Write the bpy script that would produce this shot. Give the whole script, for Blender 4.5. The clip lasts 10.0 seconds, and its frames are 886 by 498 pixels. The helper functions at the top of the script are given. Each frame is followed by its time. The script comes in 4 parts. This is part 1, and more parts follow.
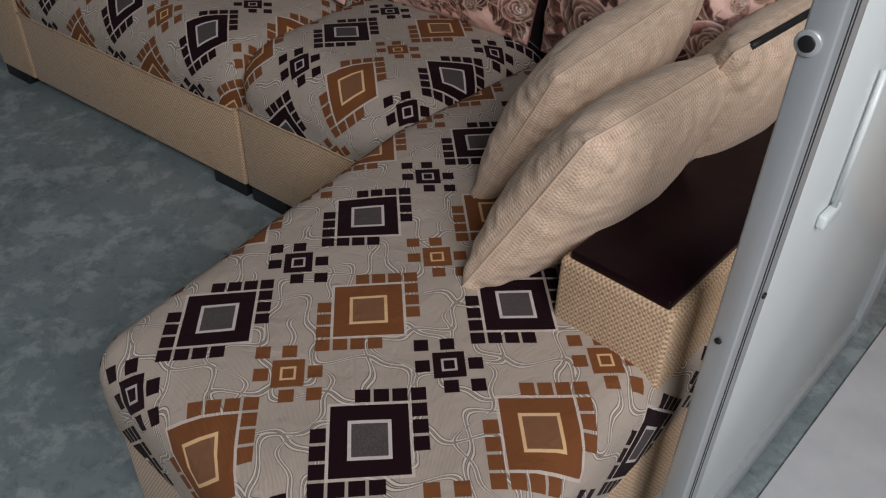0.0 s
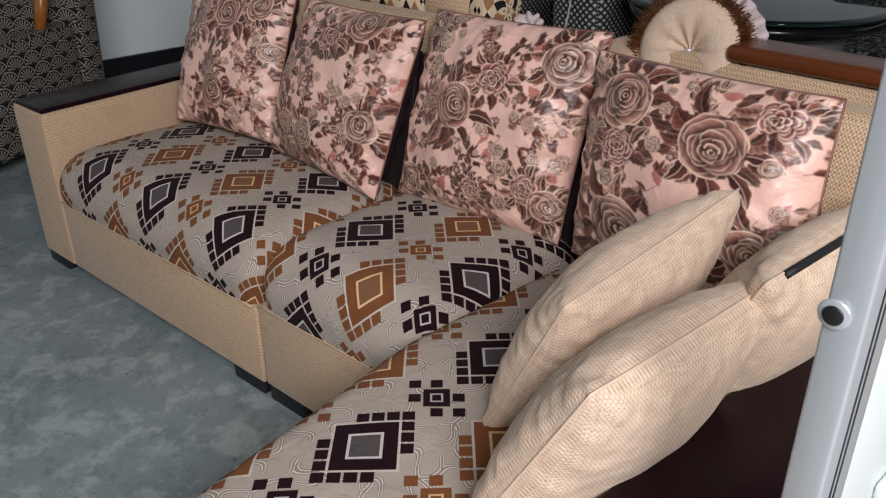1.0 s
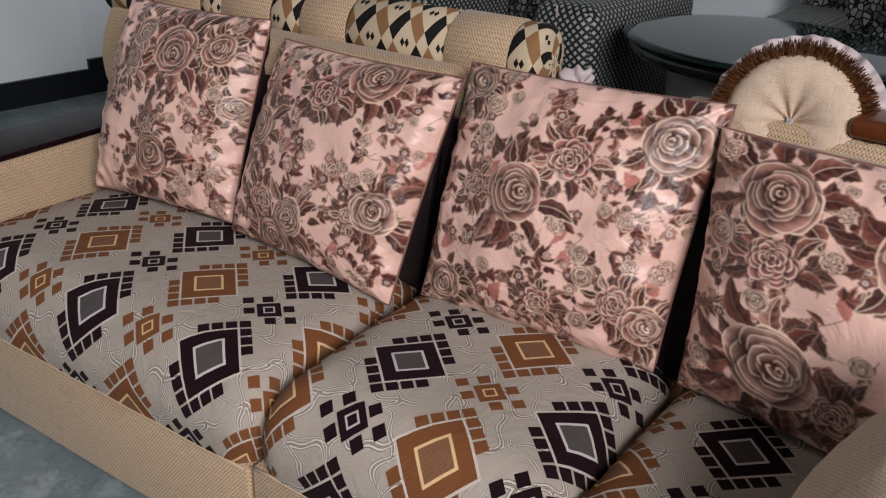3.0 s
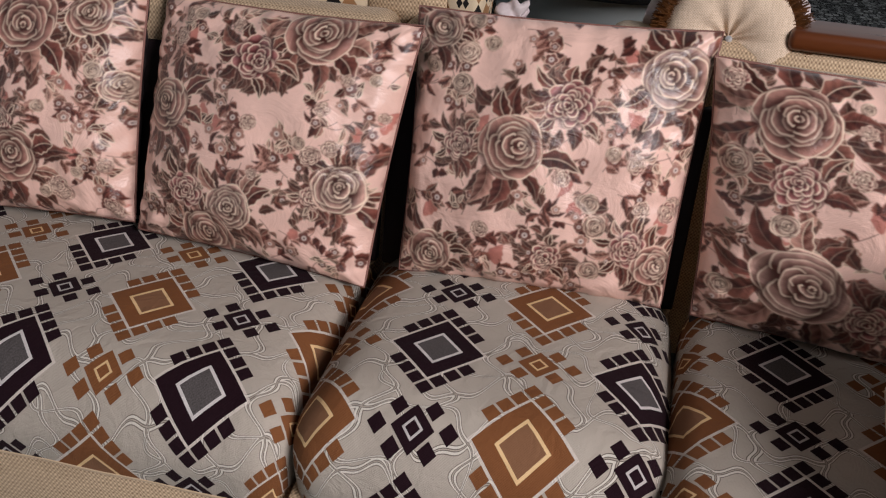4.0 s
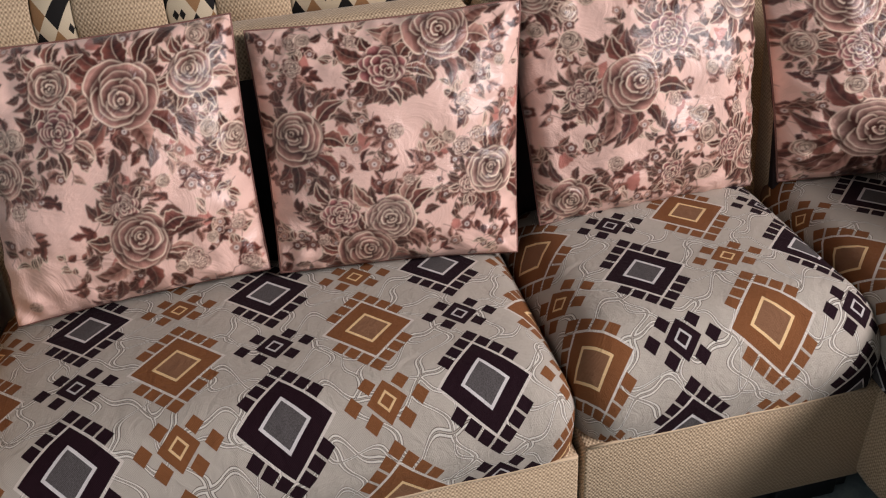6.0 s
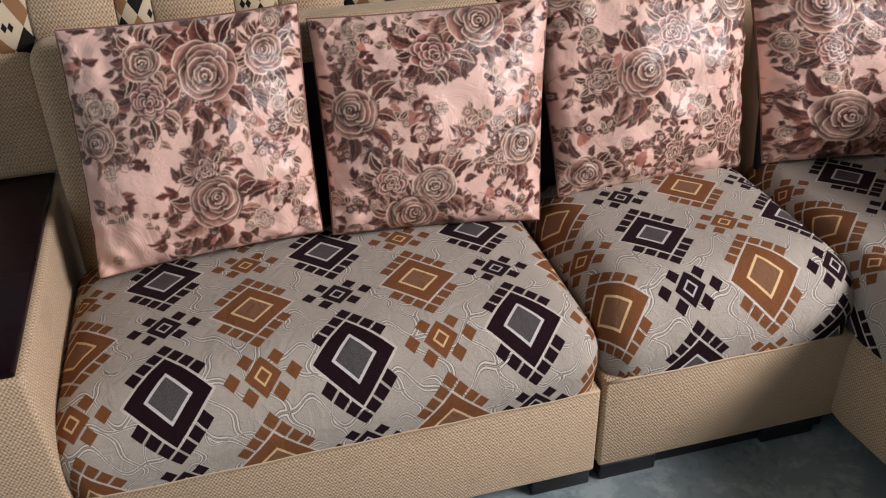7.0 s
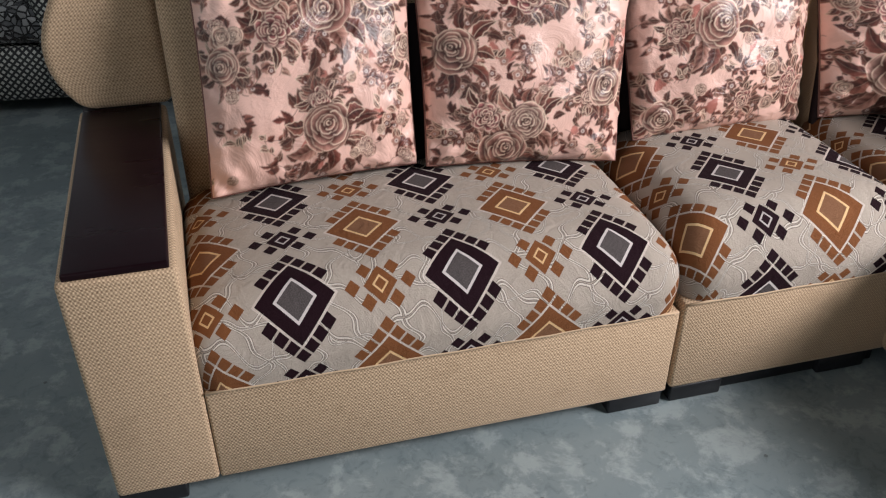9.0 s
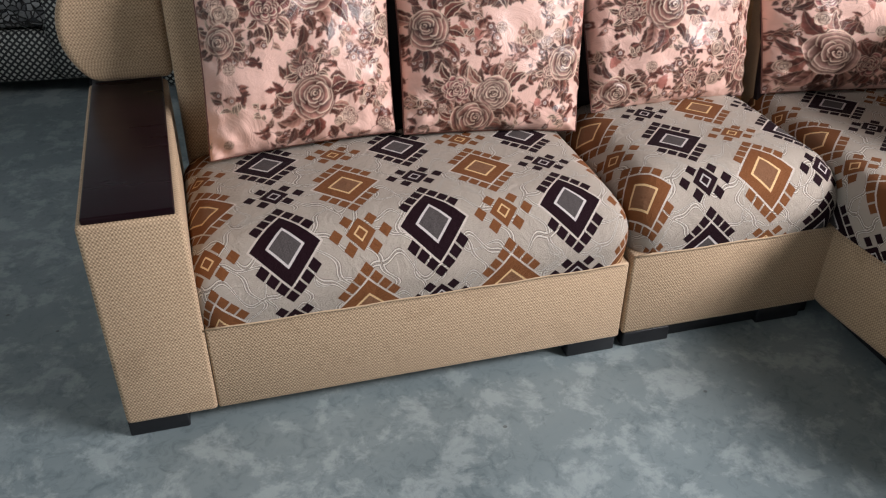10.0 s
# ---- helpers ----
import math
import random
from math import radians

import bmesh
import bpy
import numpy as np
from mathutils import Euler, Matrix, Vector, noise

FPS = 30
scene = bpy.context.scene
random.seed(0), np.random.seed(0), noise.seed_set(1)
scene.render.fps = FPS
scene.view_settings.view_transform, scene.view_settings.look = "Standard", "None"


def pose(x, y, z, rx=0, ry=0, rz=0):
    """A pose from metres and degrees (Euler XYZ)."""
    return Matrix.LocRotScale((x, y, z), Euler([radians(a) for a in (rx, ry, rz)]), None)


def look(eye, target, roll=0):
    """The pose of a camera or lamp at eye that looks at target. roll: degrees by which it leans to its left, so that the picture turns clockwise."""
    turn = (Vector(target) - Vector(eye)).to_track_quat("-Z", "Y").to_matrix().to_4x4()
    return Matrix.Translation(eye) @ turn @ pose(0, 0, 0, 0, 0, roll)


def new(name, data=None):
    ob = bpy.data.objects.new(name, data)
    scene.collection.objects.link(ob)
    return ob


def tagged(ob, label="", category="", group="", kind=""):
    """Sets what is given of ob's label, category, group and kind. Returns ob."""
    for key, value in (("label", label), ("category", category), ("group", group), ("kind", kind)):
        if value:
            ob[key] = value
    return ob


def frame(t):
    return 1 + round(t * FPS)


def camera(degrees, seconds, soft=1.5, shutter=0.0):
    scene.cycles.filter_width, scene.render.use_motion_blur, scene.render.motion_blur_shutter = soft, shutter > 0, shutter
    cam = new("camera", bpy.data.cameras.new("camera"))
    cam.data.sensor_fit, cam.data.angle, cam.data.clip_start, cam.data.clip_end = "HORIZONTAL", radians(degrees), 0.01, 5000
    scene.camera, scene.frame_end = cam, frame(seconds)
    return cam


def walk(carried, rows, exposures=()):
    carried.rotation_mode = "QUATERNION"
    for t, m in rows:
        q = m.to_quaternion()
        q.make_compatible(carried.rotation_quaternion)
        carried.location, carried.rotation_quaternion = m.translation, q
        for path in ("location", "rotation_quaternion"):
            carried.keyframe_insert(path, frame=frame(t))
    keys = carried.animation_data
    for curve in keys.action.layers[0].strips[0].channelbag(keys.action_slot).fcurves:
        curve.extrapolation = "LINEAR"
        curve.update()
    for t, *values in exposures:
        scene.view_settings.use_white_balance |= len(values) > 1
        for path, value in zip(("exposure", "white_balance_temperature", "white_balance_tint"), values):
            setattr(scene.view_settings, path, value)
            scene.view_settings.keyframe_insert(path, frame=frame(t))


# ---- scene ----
cam = camera(56.2, 10.0, 1.2)
PATH = [
    (0, (0.4803, 0.7840, 1.3174), (-0.5710, 1.9620, 0.0884), 1.71),
    (0.5, (0.4539, 0.8420, 1.3318), (-0.6851, 2.0830, 0.2556), 0.61),
    (1, (0.4357, 0.9630, 1.3384), (-0.8705, 2.1770, 0.4332), -0.24),
    (1.5, (0.3466, 1.0230, 1.3412), (-1.0464, 2.1600, 0.4659), 0.48),
    (2, (0.1198, 1.0410, 1.3306), (-1.1912, 2.2730, 0.4563), 2.66),
    (2.5, (-0.0239, 1.0760, 1.3191), (-1.2253, 2.4230, 0.4585), 3.05),
    (2.7, (-0.0908, 1.0900, 1.3135), (-1.2652, 2.4630, 0.4565), 2.97),
    (3.8, (-0.5896, 1.0620, 1.2983), (-1.1695, 2.7220, 0.3448), 4.20),
    (4, (-0.6928, 1.0140, 1.3058), (-1.1691, 2.6700, 0.2908), 3.66),
    (4.5, (-0.8877, 1.0380, 1.2990), (-1.3004, 2.6690, 0.2186), 0.71),
    (5, (-1.0982, 1.0810, 1.3169), (-1.4313, 2.7420, 0.2534), -3.88),
    (5.5, (-1.3733, 0.9890, 1.3171), (-1.2695, 2.6600, 0.2234), -2.53),
    (5.7, (-1.4187, 0.9340, 1.3320), (-1.3160, 2.6080, 0.2422), -4.33),
    (6.8, (-1.5600, 0.6730, 1.4256), (-1.3354, 2.3370, 0.3388), -2.34),
    (7, (-1.6386, 0.6460, 1.4097), (-1.4003, 2.3170, 0.3362), -2.05),
    (7.5, (-1.7623, 0.5970, 1.3957), (-1.5189, 2.2650, 0.3183), -1.35),
    (8, (-1.7730, 0.5240, 1.3814), (-1.5226, 2.1920, 0.3062), 0.55),
    (8.5, (-1.7885, 0.4850, 1.3640), (-1.5903, 2.1620, 0.2925), -0.15),
    (9, (-1.8954, 0.5040, 1.3554), (-1.6228, 2.1640, 0.2727), 0.05),
    (9.5, (-1.9212, 0.4120, 1.3498), (-1.6296, 2.0640, 0.2626), 0.35),
    (10, (-1.8963, 0.2770, 1.3934), (-1.6005, 1.9260, 0.3013), 0.55),
]
walk(cam, [(t, look(eye, target, roll)) for t, eye, target, roll in PATH],
     [(0, -1.75), (0.5, -1.15), (1.0, -0.9), (2.0, -0.75), (4.0, -0.65), (5.5, -0.4), (7.0, -0.3), (10.0, -0.05)])

# ---- world and light ----
world = bpy.data.worlds.new("sky_world")
scene.world = world
world.use_nodes = True
wn = world.node_tree
sky = wn.nodes.new("ShaderNodeTexSky")
sky.sky_type, sky.sun_disc, sky.sun_elevation, sky.sun_rotation = "NISHITA", False, radians(40), radians(120)
wn.nodes["Background"].inputs["Strength"].default_value = 0.006
wn.links.new(sky.outputs["Color"], wn.nodes["Background"].inputs["Color"])


def area(name, eye, target, sx, sy, power, colour):
    d = bpy.data.lights.new(name, "AREA")
    d.shape, d.size, d.size_y, d.energy, d.color = "RECTANGLE", sx, sy, power, colour
    ob = new(name, d)
    ob.matrix_world = look(eye, target)
    return ob


# daylight through the open shop front and the glass door
area("shop_front_daylight", (0.75, -2.3, 1.3), (0.25, 1.2, 0.5), 1.5, 2.0, 5, (0.95, 0.97, 1.0))
area("door_daylight", (1.95, 0.15, 2.6), (-0.9, 1.8, 0.3), 1.7, 1.1, 300, (0.985, 0.955, 0.995))
area("far_front_daylight", (-3.3, -2.45, 1.5), (-4.6, 3.0, 1.0), 1.6, 2.0, 15, (0.95, 0.97, 1.0))

# ---- materials ----


def srgb(h):
    return tuple(((int(h[i:i + 2], 16) / 255 + 0.055) / 1.055) ** 2.4 if int(h[i:i + 2], 16) > 10 else int(h[i:i + 2], 16) / 255 / 12.92 for i in (0, 2, 4))


class Nodes:
    """Short hand for building a node material."""

    def __init__(self, name, rough=0.8, metal=0.0, spec=0.5):
        self.mat = bpy.data.materials.new(name)
        self.mat.use_nodes = True
        self.t = self.mat.node_tree
        self.b = self.t.nodes["Principled BSDF"]
        self.b.inputs["Roughness"].default_value = rough
        self.b.inputs["Metallic"].default_value = metal
        self.b.inputs["Specular IOR Level"].default_value = spec

    def put(self, sock, v):
        if isinstance(v, (int, float)):
            sock.default_value = v
        elif isinstance(v, tuple):
            sock.default_value = (*v, 1.0) if len(v) == 3 and sock.type == "RGBA" else v
        else:
            self.t.links.new(v, sock)

    def m(self, op, a, b=0.0, c=0.0):
        n = self.t.nodes.new("ShaderNodeMath")
        n.operation = op
        for i, v in enumerate((a, b, c)):
            self.put(n.inputs[i], v)
        return n.outputs[0]

    def lt(self, a, b):
        return self.m("LESS_THAN", a, b)

    def gt(self, a, b):
        return self.m("GREATER_THAN", a, b)

    def mul(self, *v):
        r = v[0]
        for x in v[1:]:
            r = self.m("MULTIPLY", r, x)
        return r

    def mx(self, *v):
        r = v[0]
        for x in v[1:]:
            r = self.m("MAXIMUM", r, x)
        return r

    def mix(self, f, a, b):
        n = self.t.nodes.new("ShaderNodeMix")
        n.data_type = "RGBA"
        self.put(n.inputs[0], f)
        self.put(n.inputs[6], a)
        self.put(n.inputs[7], b)
        return n.outputs[2]

    def coords(self, kind="Object", scale=(1, 1, 1)):
        c = self.t.nodes.new("ShaderNodeTexCoord").outputs[kind]
        if scale == (1, 1, 1):
            return c
        n = self.t.nodes.new("ShaderNodeMapping")
        self.put(n.inputs[0], c)
        n.inputs["Scale"].default_value = scale
        return n.outputs[0]

    def sep(self, v):
        n = self.t.nodes.new("ShaderNodeSeparateXYZ")
        self.put(n.inputs[0], v)
        return n.outputs

    def noise(self, v, scale, detail=3.0, rough=0.55, distort=0.0):
        n = self.t.nodes.new("ShaderNodeTexNoise")
        self.put(n.inputs["Vector"], v)
        n.inputs["Scale"].default_value, n.inputs["Detail"].default_value = scale, detail
        n.inputs["Roughness"].default_value, n.inputs["Distortion"].default_value = rough, distort
        return n.outputs["Fac"]

    def voronoi(self, v, scale, feature="F1", out="Distance"):
        n = self.t.nodes.new("ShaderNodeTexVoronoi")
        n.feature = feature
        self.put(n.inputs["Vector"], v)
        n.inputs["Scale"].default_value = scale
        return n.outputs[out]

    def ramp(self, f, stops):
        n = self.t.nodes.new("ShaderNodeValToRGB")
        self.put(n.inputs[0], f)
        while len(n.color_ramp.elements) < len(stops):
            n.color_ramp.elements.new(0.5)
        for e, (p, c) in zip(n.color_ramp.elements, stops):
            e.position, e.color = p, (*c, 1)
        return n.outputs[0]

    def colour(self, v):
        self.put(self.b.inputs["Base Color"], v)
        return self

    def bump(self, h, strength=0.3, dist=0.002):
        n = self.t.nodes.new("ShaderNodeBump")
        self.put(n.inputs["Height"], h)
        n.inputs["Strength"].default_value, n.inputs["Distance"].default_value = strength, dist
        self.t.links.new(n.outputs[0], self.b.inputs["Normal"])
        return self

    def rough(self, v):
        self.put(self.b.inputs["Roughness"], v)
        return self

    def sheen(self, w, r=0.4):
        self.b.inputs["Sheen Weight"].default_value, self.b.inputs["Sheen Roughness"].default_value = w, r
        return self


def geometric_fabric():
    """Woven jacquard: dark and rust squares with rings on a silver-beige ground with embossed scrolls."""
    n = Nodes("geometric_jacquard", 0.75, spec=0.08)
    u, v, _ = n.sep(n.coords("UV"))
    P, A, s, g = 0.328, 0.0535, 0.0215, 0.0045
    half = P / 2

    def local(ox, oy):
        du = n.m("SUBTRACT", n.m("FLOORED_MODULO", n.m("ADD", u, half - ox), P), half)
        dv = n.m("SUBTRACT", n.m("FLOORED_MODULO", n.m("ADD", v, half - oy), P), half)
        a = n.mul(n.m("ADD", du, dv), 0.7071)
        b = n.mul(n.m("SUBTRACT", dv, du), 0.7071)
        return a, b

    def big(ox, oy):
        a, b = local(ox, oy)
        cheb = n.mx(n.m("ABSOLUTE", a), n.m("ABSOLUTE", b))
        body = n.lt(cheb, A)
        ring = n.mul(n.lt(cheb, 0.0295), n.gt(cheb, 0.0245))
        core = n.lt(cheb, 0.0245)
        sg = n.m("SIGN", n.m("ADD", a, b))
        a2, b2 = n.mul(a, sg), n.mul(b, sg)
        hi, lo = n.mx(a2, b2), n.m("MINIMUM", a2, b2)
        end = A + g + s
        p = s + g
        k = n.m("SUBTRACT", end, lo)
        dots = n.mul(n.gt(hi, A + g), n.lt(hi, end), n.gt(k, 0.0), n.lt(k, 4 * p - g), n.lt(n.m("FLOORED_MODULO", k, p), s))
        trim = n.mul(n.gt(cheb, A), n.lt(cheb, A + g))
        return n.mx(body, dots), ring, core, trim

    def small(ox, oy):
        a, b = local(ox, oy)
        aa, ab = n.m("ABSOLUTE", a), n.m("ABSOLUTE", b)
        cheb, lo = n.mx(aa, ab), n.m("MINIMUM", aa, ab)
        A2 = 0.0235
        ring = n.mul(n.lt(cheb, 0.0115), n.gt(cheb, 0.008))
        band = n.mul(n.gt(cheb, A2 + g), n.lt(cheb, A2 + g + s))
        edge = n.mul(band, n.lt(lo, s / 2))
        corner = n.mul(band, n.gt(lo, A2 + g), n.lt(n.mul(a, b), 0.0))
        return n.mx(n.lt(cheb, A2), edge, corner), ring

    d1, r1, c1, t1 = big(0, 0)
    o1, r2, c2, t2 = big(half, half)
    d2, r3 = small(0, half)
    o2, r4 = small(half, 0)
    uv = n.coords("UV")
    fine = n.noise(uv, 900, 2)
    broad = n.noise(uv, 7, 4)
    # scrolls: contour lines of a smooth field, drawn as double cords

    def vine(p, q, a1, k1, f1, a2, k2, f2, gap):
        bend = n.m("ADD", n.mul(n.m("SINE", n.m("MULTIPLY_ADD", q, k1, f1)), a1), n.mul(n.m("SINE", n.m("MULTIPLY_ADD", q, k2, f2)), a2))
        drift = n.mul(n.noise(uv, 5.0, 1.0), 0.06)
        return n.m("ABSOLUTE", n.m("SUBTRACT", n.m("FLOORED_MODULO", n.m("ADD", n.m("ADD", p, bend), drift), gap), gap / 2))

    saw = n.m("MINIMUM", vine(v, u, 0.030, 33.0, 0.4, 0.011, 83.0, 1.0, 0.088), n.m("MINIMUM", vine(u, v, 0.034, 29.0, 1.3, 0.010, 91.0, 2.0, 0.097), vine(n.m("ADD", u, v), n.m("SUBTRACT", u, v), 0.045, 21.0, 0.2, 0.014, 59.0, 0.6, 0.17)))
    strand = n.m("ABSOLUTE", n.m("SUBTRACT", saw, 0.0036))
    cord = n.lt(strand, 0.0016)
    rib = n.m("SINE", n.mul(n.m("ADD", u, v), 2600.0))
    ground = n.mix(broad, srgb("a99c8f"), srgb("cdbfb0"))
    ground = n.mix(n.mul(fine, 0.5), ground, srgb("8f867e"))
    ground = n.mix(n.mul(cord, 0.7), ground, srgb("e0d8cc"))
    outline = n.mul(n.lt(strand, 0.0029), n.gt(strand, 0.0016))
    ground = n.mix(n.mul(outline, 0.85), ground, srgb("5c5048"))
    dark = n.mix(fine, srgb("14070d"), srgb("2a151c"))
    rust = n.mix(n.m("MULTIPLY_ADD", fine, 0.6, n.mul(broad, 0.4)), srgb("5a3520"), srgb("945f3a"))
    core = n.mix(n.noise(uv, 420, 3), srgb("1e191a"), srgb("726a68"))
    ground = n.mix(n.mul(n.mx(t1, t2), 0.55), ground, srgb("e0d3c8"))
    c = n.mix(n.mx(d1, d2), ground, dark)
    c = n.mix(n.mx(o1, o2), c, rust)
    c = n.mix(c1, c, core)
    c = n.mix(c2, c, n.mix(fine, srgb("6e4c38"), srgb("93694c")))
    c = n.mix(n.mx(r1, n.mul(r3, 0.8)), c, srgb("cfc6c2"))
    c = n.mix(n.mx(r2, n.mul(r4, 0.9)), c, srgb("e2bd8c"))
    n.colour(c)
    motif = n.mx(d1, d2, o1, o2)
    flat = n.m("SUBTRACT", 1.0, motif)
    h = n.m("ADD", n.mul(cord, flat, 0.9), n.m("ADD", n.mul(motif, 0.45), n.m("ADD", n.mul(fine, 0.5), n.mul(rib, 0.12))))
    h = n.m("MULTIPLY_ADD", n.noise(uv, 22, 4, 0.6, 0.8), 3.6, h)
    n.bump(h, 0.75, 0.0022)
    return n.sheen(0.02).mat


def weave(name, dark, light, scale=300.0, rough=0.85, strength=0.5):
    """Basket-woven upholstery cloth, on UV in metres."""
    n = Nodes(name, rough, spec=0.25)
    uv = n.coords("UV")
    u, v, _ = n.sep(uv)
    wob = n.mul(n.noise(uv, 70, 4), 5.5)
    wu = n.m("SINE", n.m("ADD", n.mul(u, scale), wob))
    wv = n.m("SINE", n.m("ADD", n.mul(v, scale * 0.78), wob))
    h = n.m("MULTIPLY_ADD", n.mul(wu, wv), 0.4, n.m("MULTIPLY_ADD", wv, 0.1, 0.5))
    streak = n.m("MULTIPLY_ADD", n.noise(n.coords("UV", (60, 420, 1)), 1.0, 3), 0.6, n.mul(n.noise(n.coords("UV", (330, 90, 1)), 1.0, 3), 0.4))
    f = n.m("ADD", n.mul(h, 0.75), n.mul(n.m("SUBTRACT", streak, 0.3), 0.6))
    c = n.mix(f, srgb(dark), srgb(light))
    stain = n.noise(uv, 6, 4)
    c = n.mix(n.mul(n.gt(stain, 0.6), 0.10), c, srgb("6f5436"))
    n.colour(c).bump(h, strength, 0.0012)
    return n.sheen(0.15).mat


def floral_satin():
    n = Nodes("rose_print_satin", 0.36, spec=0.5)
    a = n.t.nodes.new("ShaderNodeAttribute")
    a.attribute_name = "print"
    uv = n.coords("UV", (0.5, 0.5, 0.5))
    fine = n.noise(uv, 700, 2)
    c = n.mix(n.mul(fine, 0.12), a.outputs["Color"], srgb("7b5a55"))
    n.colour(c)
    n.bump(n.m("ADD", n.mul(n.noise(uv, 11, 4, 0.6, 1.0), 1.0), n.mul(fine, 0.05)), 0.8, 0.009)
    n.rough(n.m("MULTIPLY_ADD", n.noise(uv, 40, 2), 0.2, 0.25))
    return n.sheen(0.03).mat


def plain(name, c1, c2, rough=0.6, scale=30, metal=0.0, bump=0.1, spec=0.5, stretch=(1, 1, 1)):
    n = Nodes(name, rough, metal, spec)
    co = n.coords("Object", stretch)
    f = n.noise(co, scale, 5)
    n.colour(n.mix(f, srgb(c1), srgb(c2)))
    n.bump(f, bump, 0.003)
    n.rough(n.m("MULTIPLY_ADD", n.noise(co, scale * 0.3, 3), 0.2, rough - 0.1))
    return n.mat


def cement():
    n = Nodes("polished_cement", 0.35, spec=0.5)
    co = n.coords("Object")
    big = n.noise(co, 1.3, 6, 0.6, 0.6)
    mid = n.noise(co, 7, 7, 0.68, 1.2)
    fine = n.noise(co, 60, 4)
    c = n.ramp(big, [(0.25, srgb("667377")), (0.75, srgb("8f9b9d"))])
    blot = n.noise(co, 30, 7, 0.72, 0.9)
    patch = n.noise(co, 2.6, 3)
    smudge = n.mul(n.m("MAXIMUM", n.m("SUBTRACT", n.m("MULTIPLY_ADD", patch, 0.4, blot), 0.70), 0.0), 7.0)
    c = n.mix(n.mul(n.m("MINIMUM", n.mul(smudge, 0.7), 1.0), 0.65), c, srgb("4b5a60"))
    pale = n.mul(n.m("MAXIMUM", n.m("SUBTRACT", 0.5, n.noise(co, 9, 7, 0.72, 0.25)), 0.0), 3.0)
    c = n.mix(n.m("MINIMUM", pale, 0.28), c, srgb("cdd6d4"))
    c = n.mix(n.mul(fine, 0.25), c, srgb("76827f"))
    speck = n.lt(n.voronoi(co, 7.0), 0.035)
    c = n.mix(n.mul(speck, 0.6), c, srgb("3b3a38"))
    n.colour(c)
    n.rough(n.m("MULTIPLY_ADD", mid, 0.35, 0.25))
    return n.bump(n.m("ADD", n.mul(mid, 0.6), n.mul(fine, 0.2)), 0.15, 0.004).mat




def harlequin():
    n = Nodes("harlequin_tapestry", 0.8, spec=0.2)
    uv = n.coords("UV")
    u, v, _ = n.sep(uv)
    w = 0.095
    a = n.m("DIVIDE", n.m("MULTIPLY_ADD", v, 0.62, n.mul(u, 1.0)), w)
    b = n.m("DIVIDE", n.m("MULTIPLY_ADD", v, -0.62, n.mul(u, 1.0)), w)
    fa, fb = n.m("FRACT", a), n.m("FRACT", b)
    la, lb = n.lt(fa, 0.34), n.lt(fb, 0.34)
    odd = n.lt(n.m("FLOORED_MODULO", n.m("ADD", n.m("FLOOR", a), n.m("FLOOR", b)), 2.0), 0.5)
    fine = n.noise(uv, 800, 2)
    cream, black, brown = n.mix(fine, srgb("b9a488"), srgb("d8c6aa")), n.mix(fine, srgb("0e0c0c"), srgb("221e1c")), n.mix(fine, srgb("7a5233"), srgb("a07a55"))
    bow = n.mul(n.lt(n.m("ABSOLUTE", n.m("SUBTRACT", fa, 0.67)), 0.13), n.lt(n.m("ABSOLUTE", n.m("SUBTRACT", fb, 0.67)), 0.13), n.gt(n.mul(n.m("SUBTRACT", fa, 0.67), n.m("SUBTRACT", fb, 0.67)), 0.0))
    c = n.mix(bow, cream, black)
    c = n.mix(la, c, black)
    c = n.mix(n.mul(lb, n.m("SUBTRACT", 1.0, la)), c, brown)
    c = n.mix(n.mul(la, lb), c, cream)
    n.colour(c).bump(fine, 0.4, 0.0012)
    return n.mat


def scallop():
    """Black cloth with cream fan scallops."""
    n = Nodes("fan_scallop_cloth", 0.75, spec=0.25)
    uv = n.coords("UV")
    u, v, _ = n.sep(uv)
    w, h = 0.1, 0.056
    row = n.m("FLOOR", n.m("DIVIDE", v, h))
    du = n.m("SUBTRACT", n.m("FRACT", n.m("MULTIPLY_ADD", n.m("FLOORED_MODULO", row, 2.0), 0.5, n.m("DIVIDE", u, w))), 0.5)
    dv = n.m("FRACT", n.m("DIVIDE", v, h))
    x, y = n.mul(du, w), n.mul(dv, h)
    ang = n.m("ARCTAN2", x, y)
    r = n.m("SQRT", n.m("ADD", n.mul(x, x), n.mul(y, y)))
    ray = n.gt(n.m("SINE", n.mul(ang, 17.0)), 0.1)
    rim = n.mul(n.gt(r, 0.051), n.lt(r, 0.056))
    fan = n.mx(n.mul(ray, n.lt(r, 0.046), n.gt(r, 0.006)), rim)
    fine = n.noise(uv, 500, 2)
    c = n.mix(fan, n.mix(fine, srgb("0d0c0e"), srgb("1e1c1e")), n.mix(fine, srgb("7d756c"), srgb("a59c90")))
    return n.colour(c).bump(n.m("ADD", fan, fine), 0.2, 0.001).mat


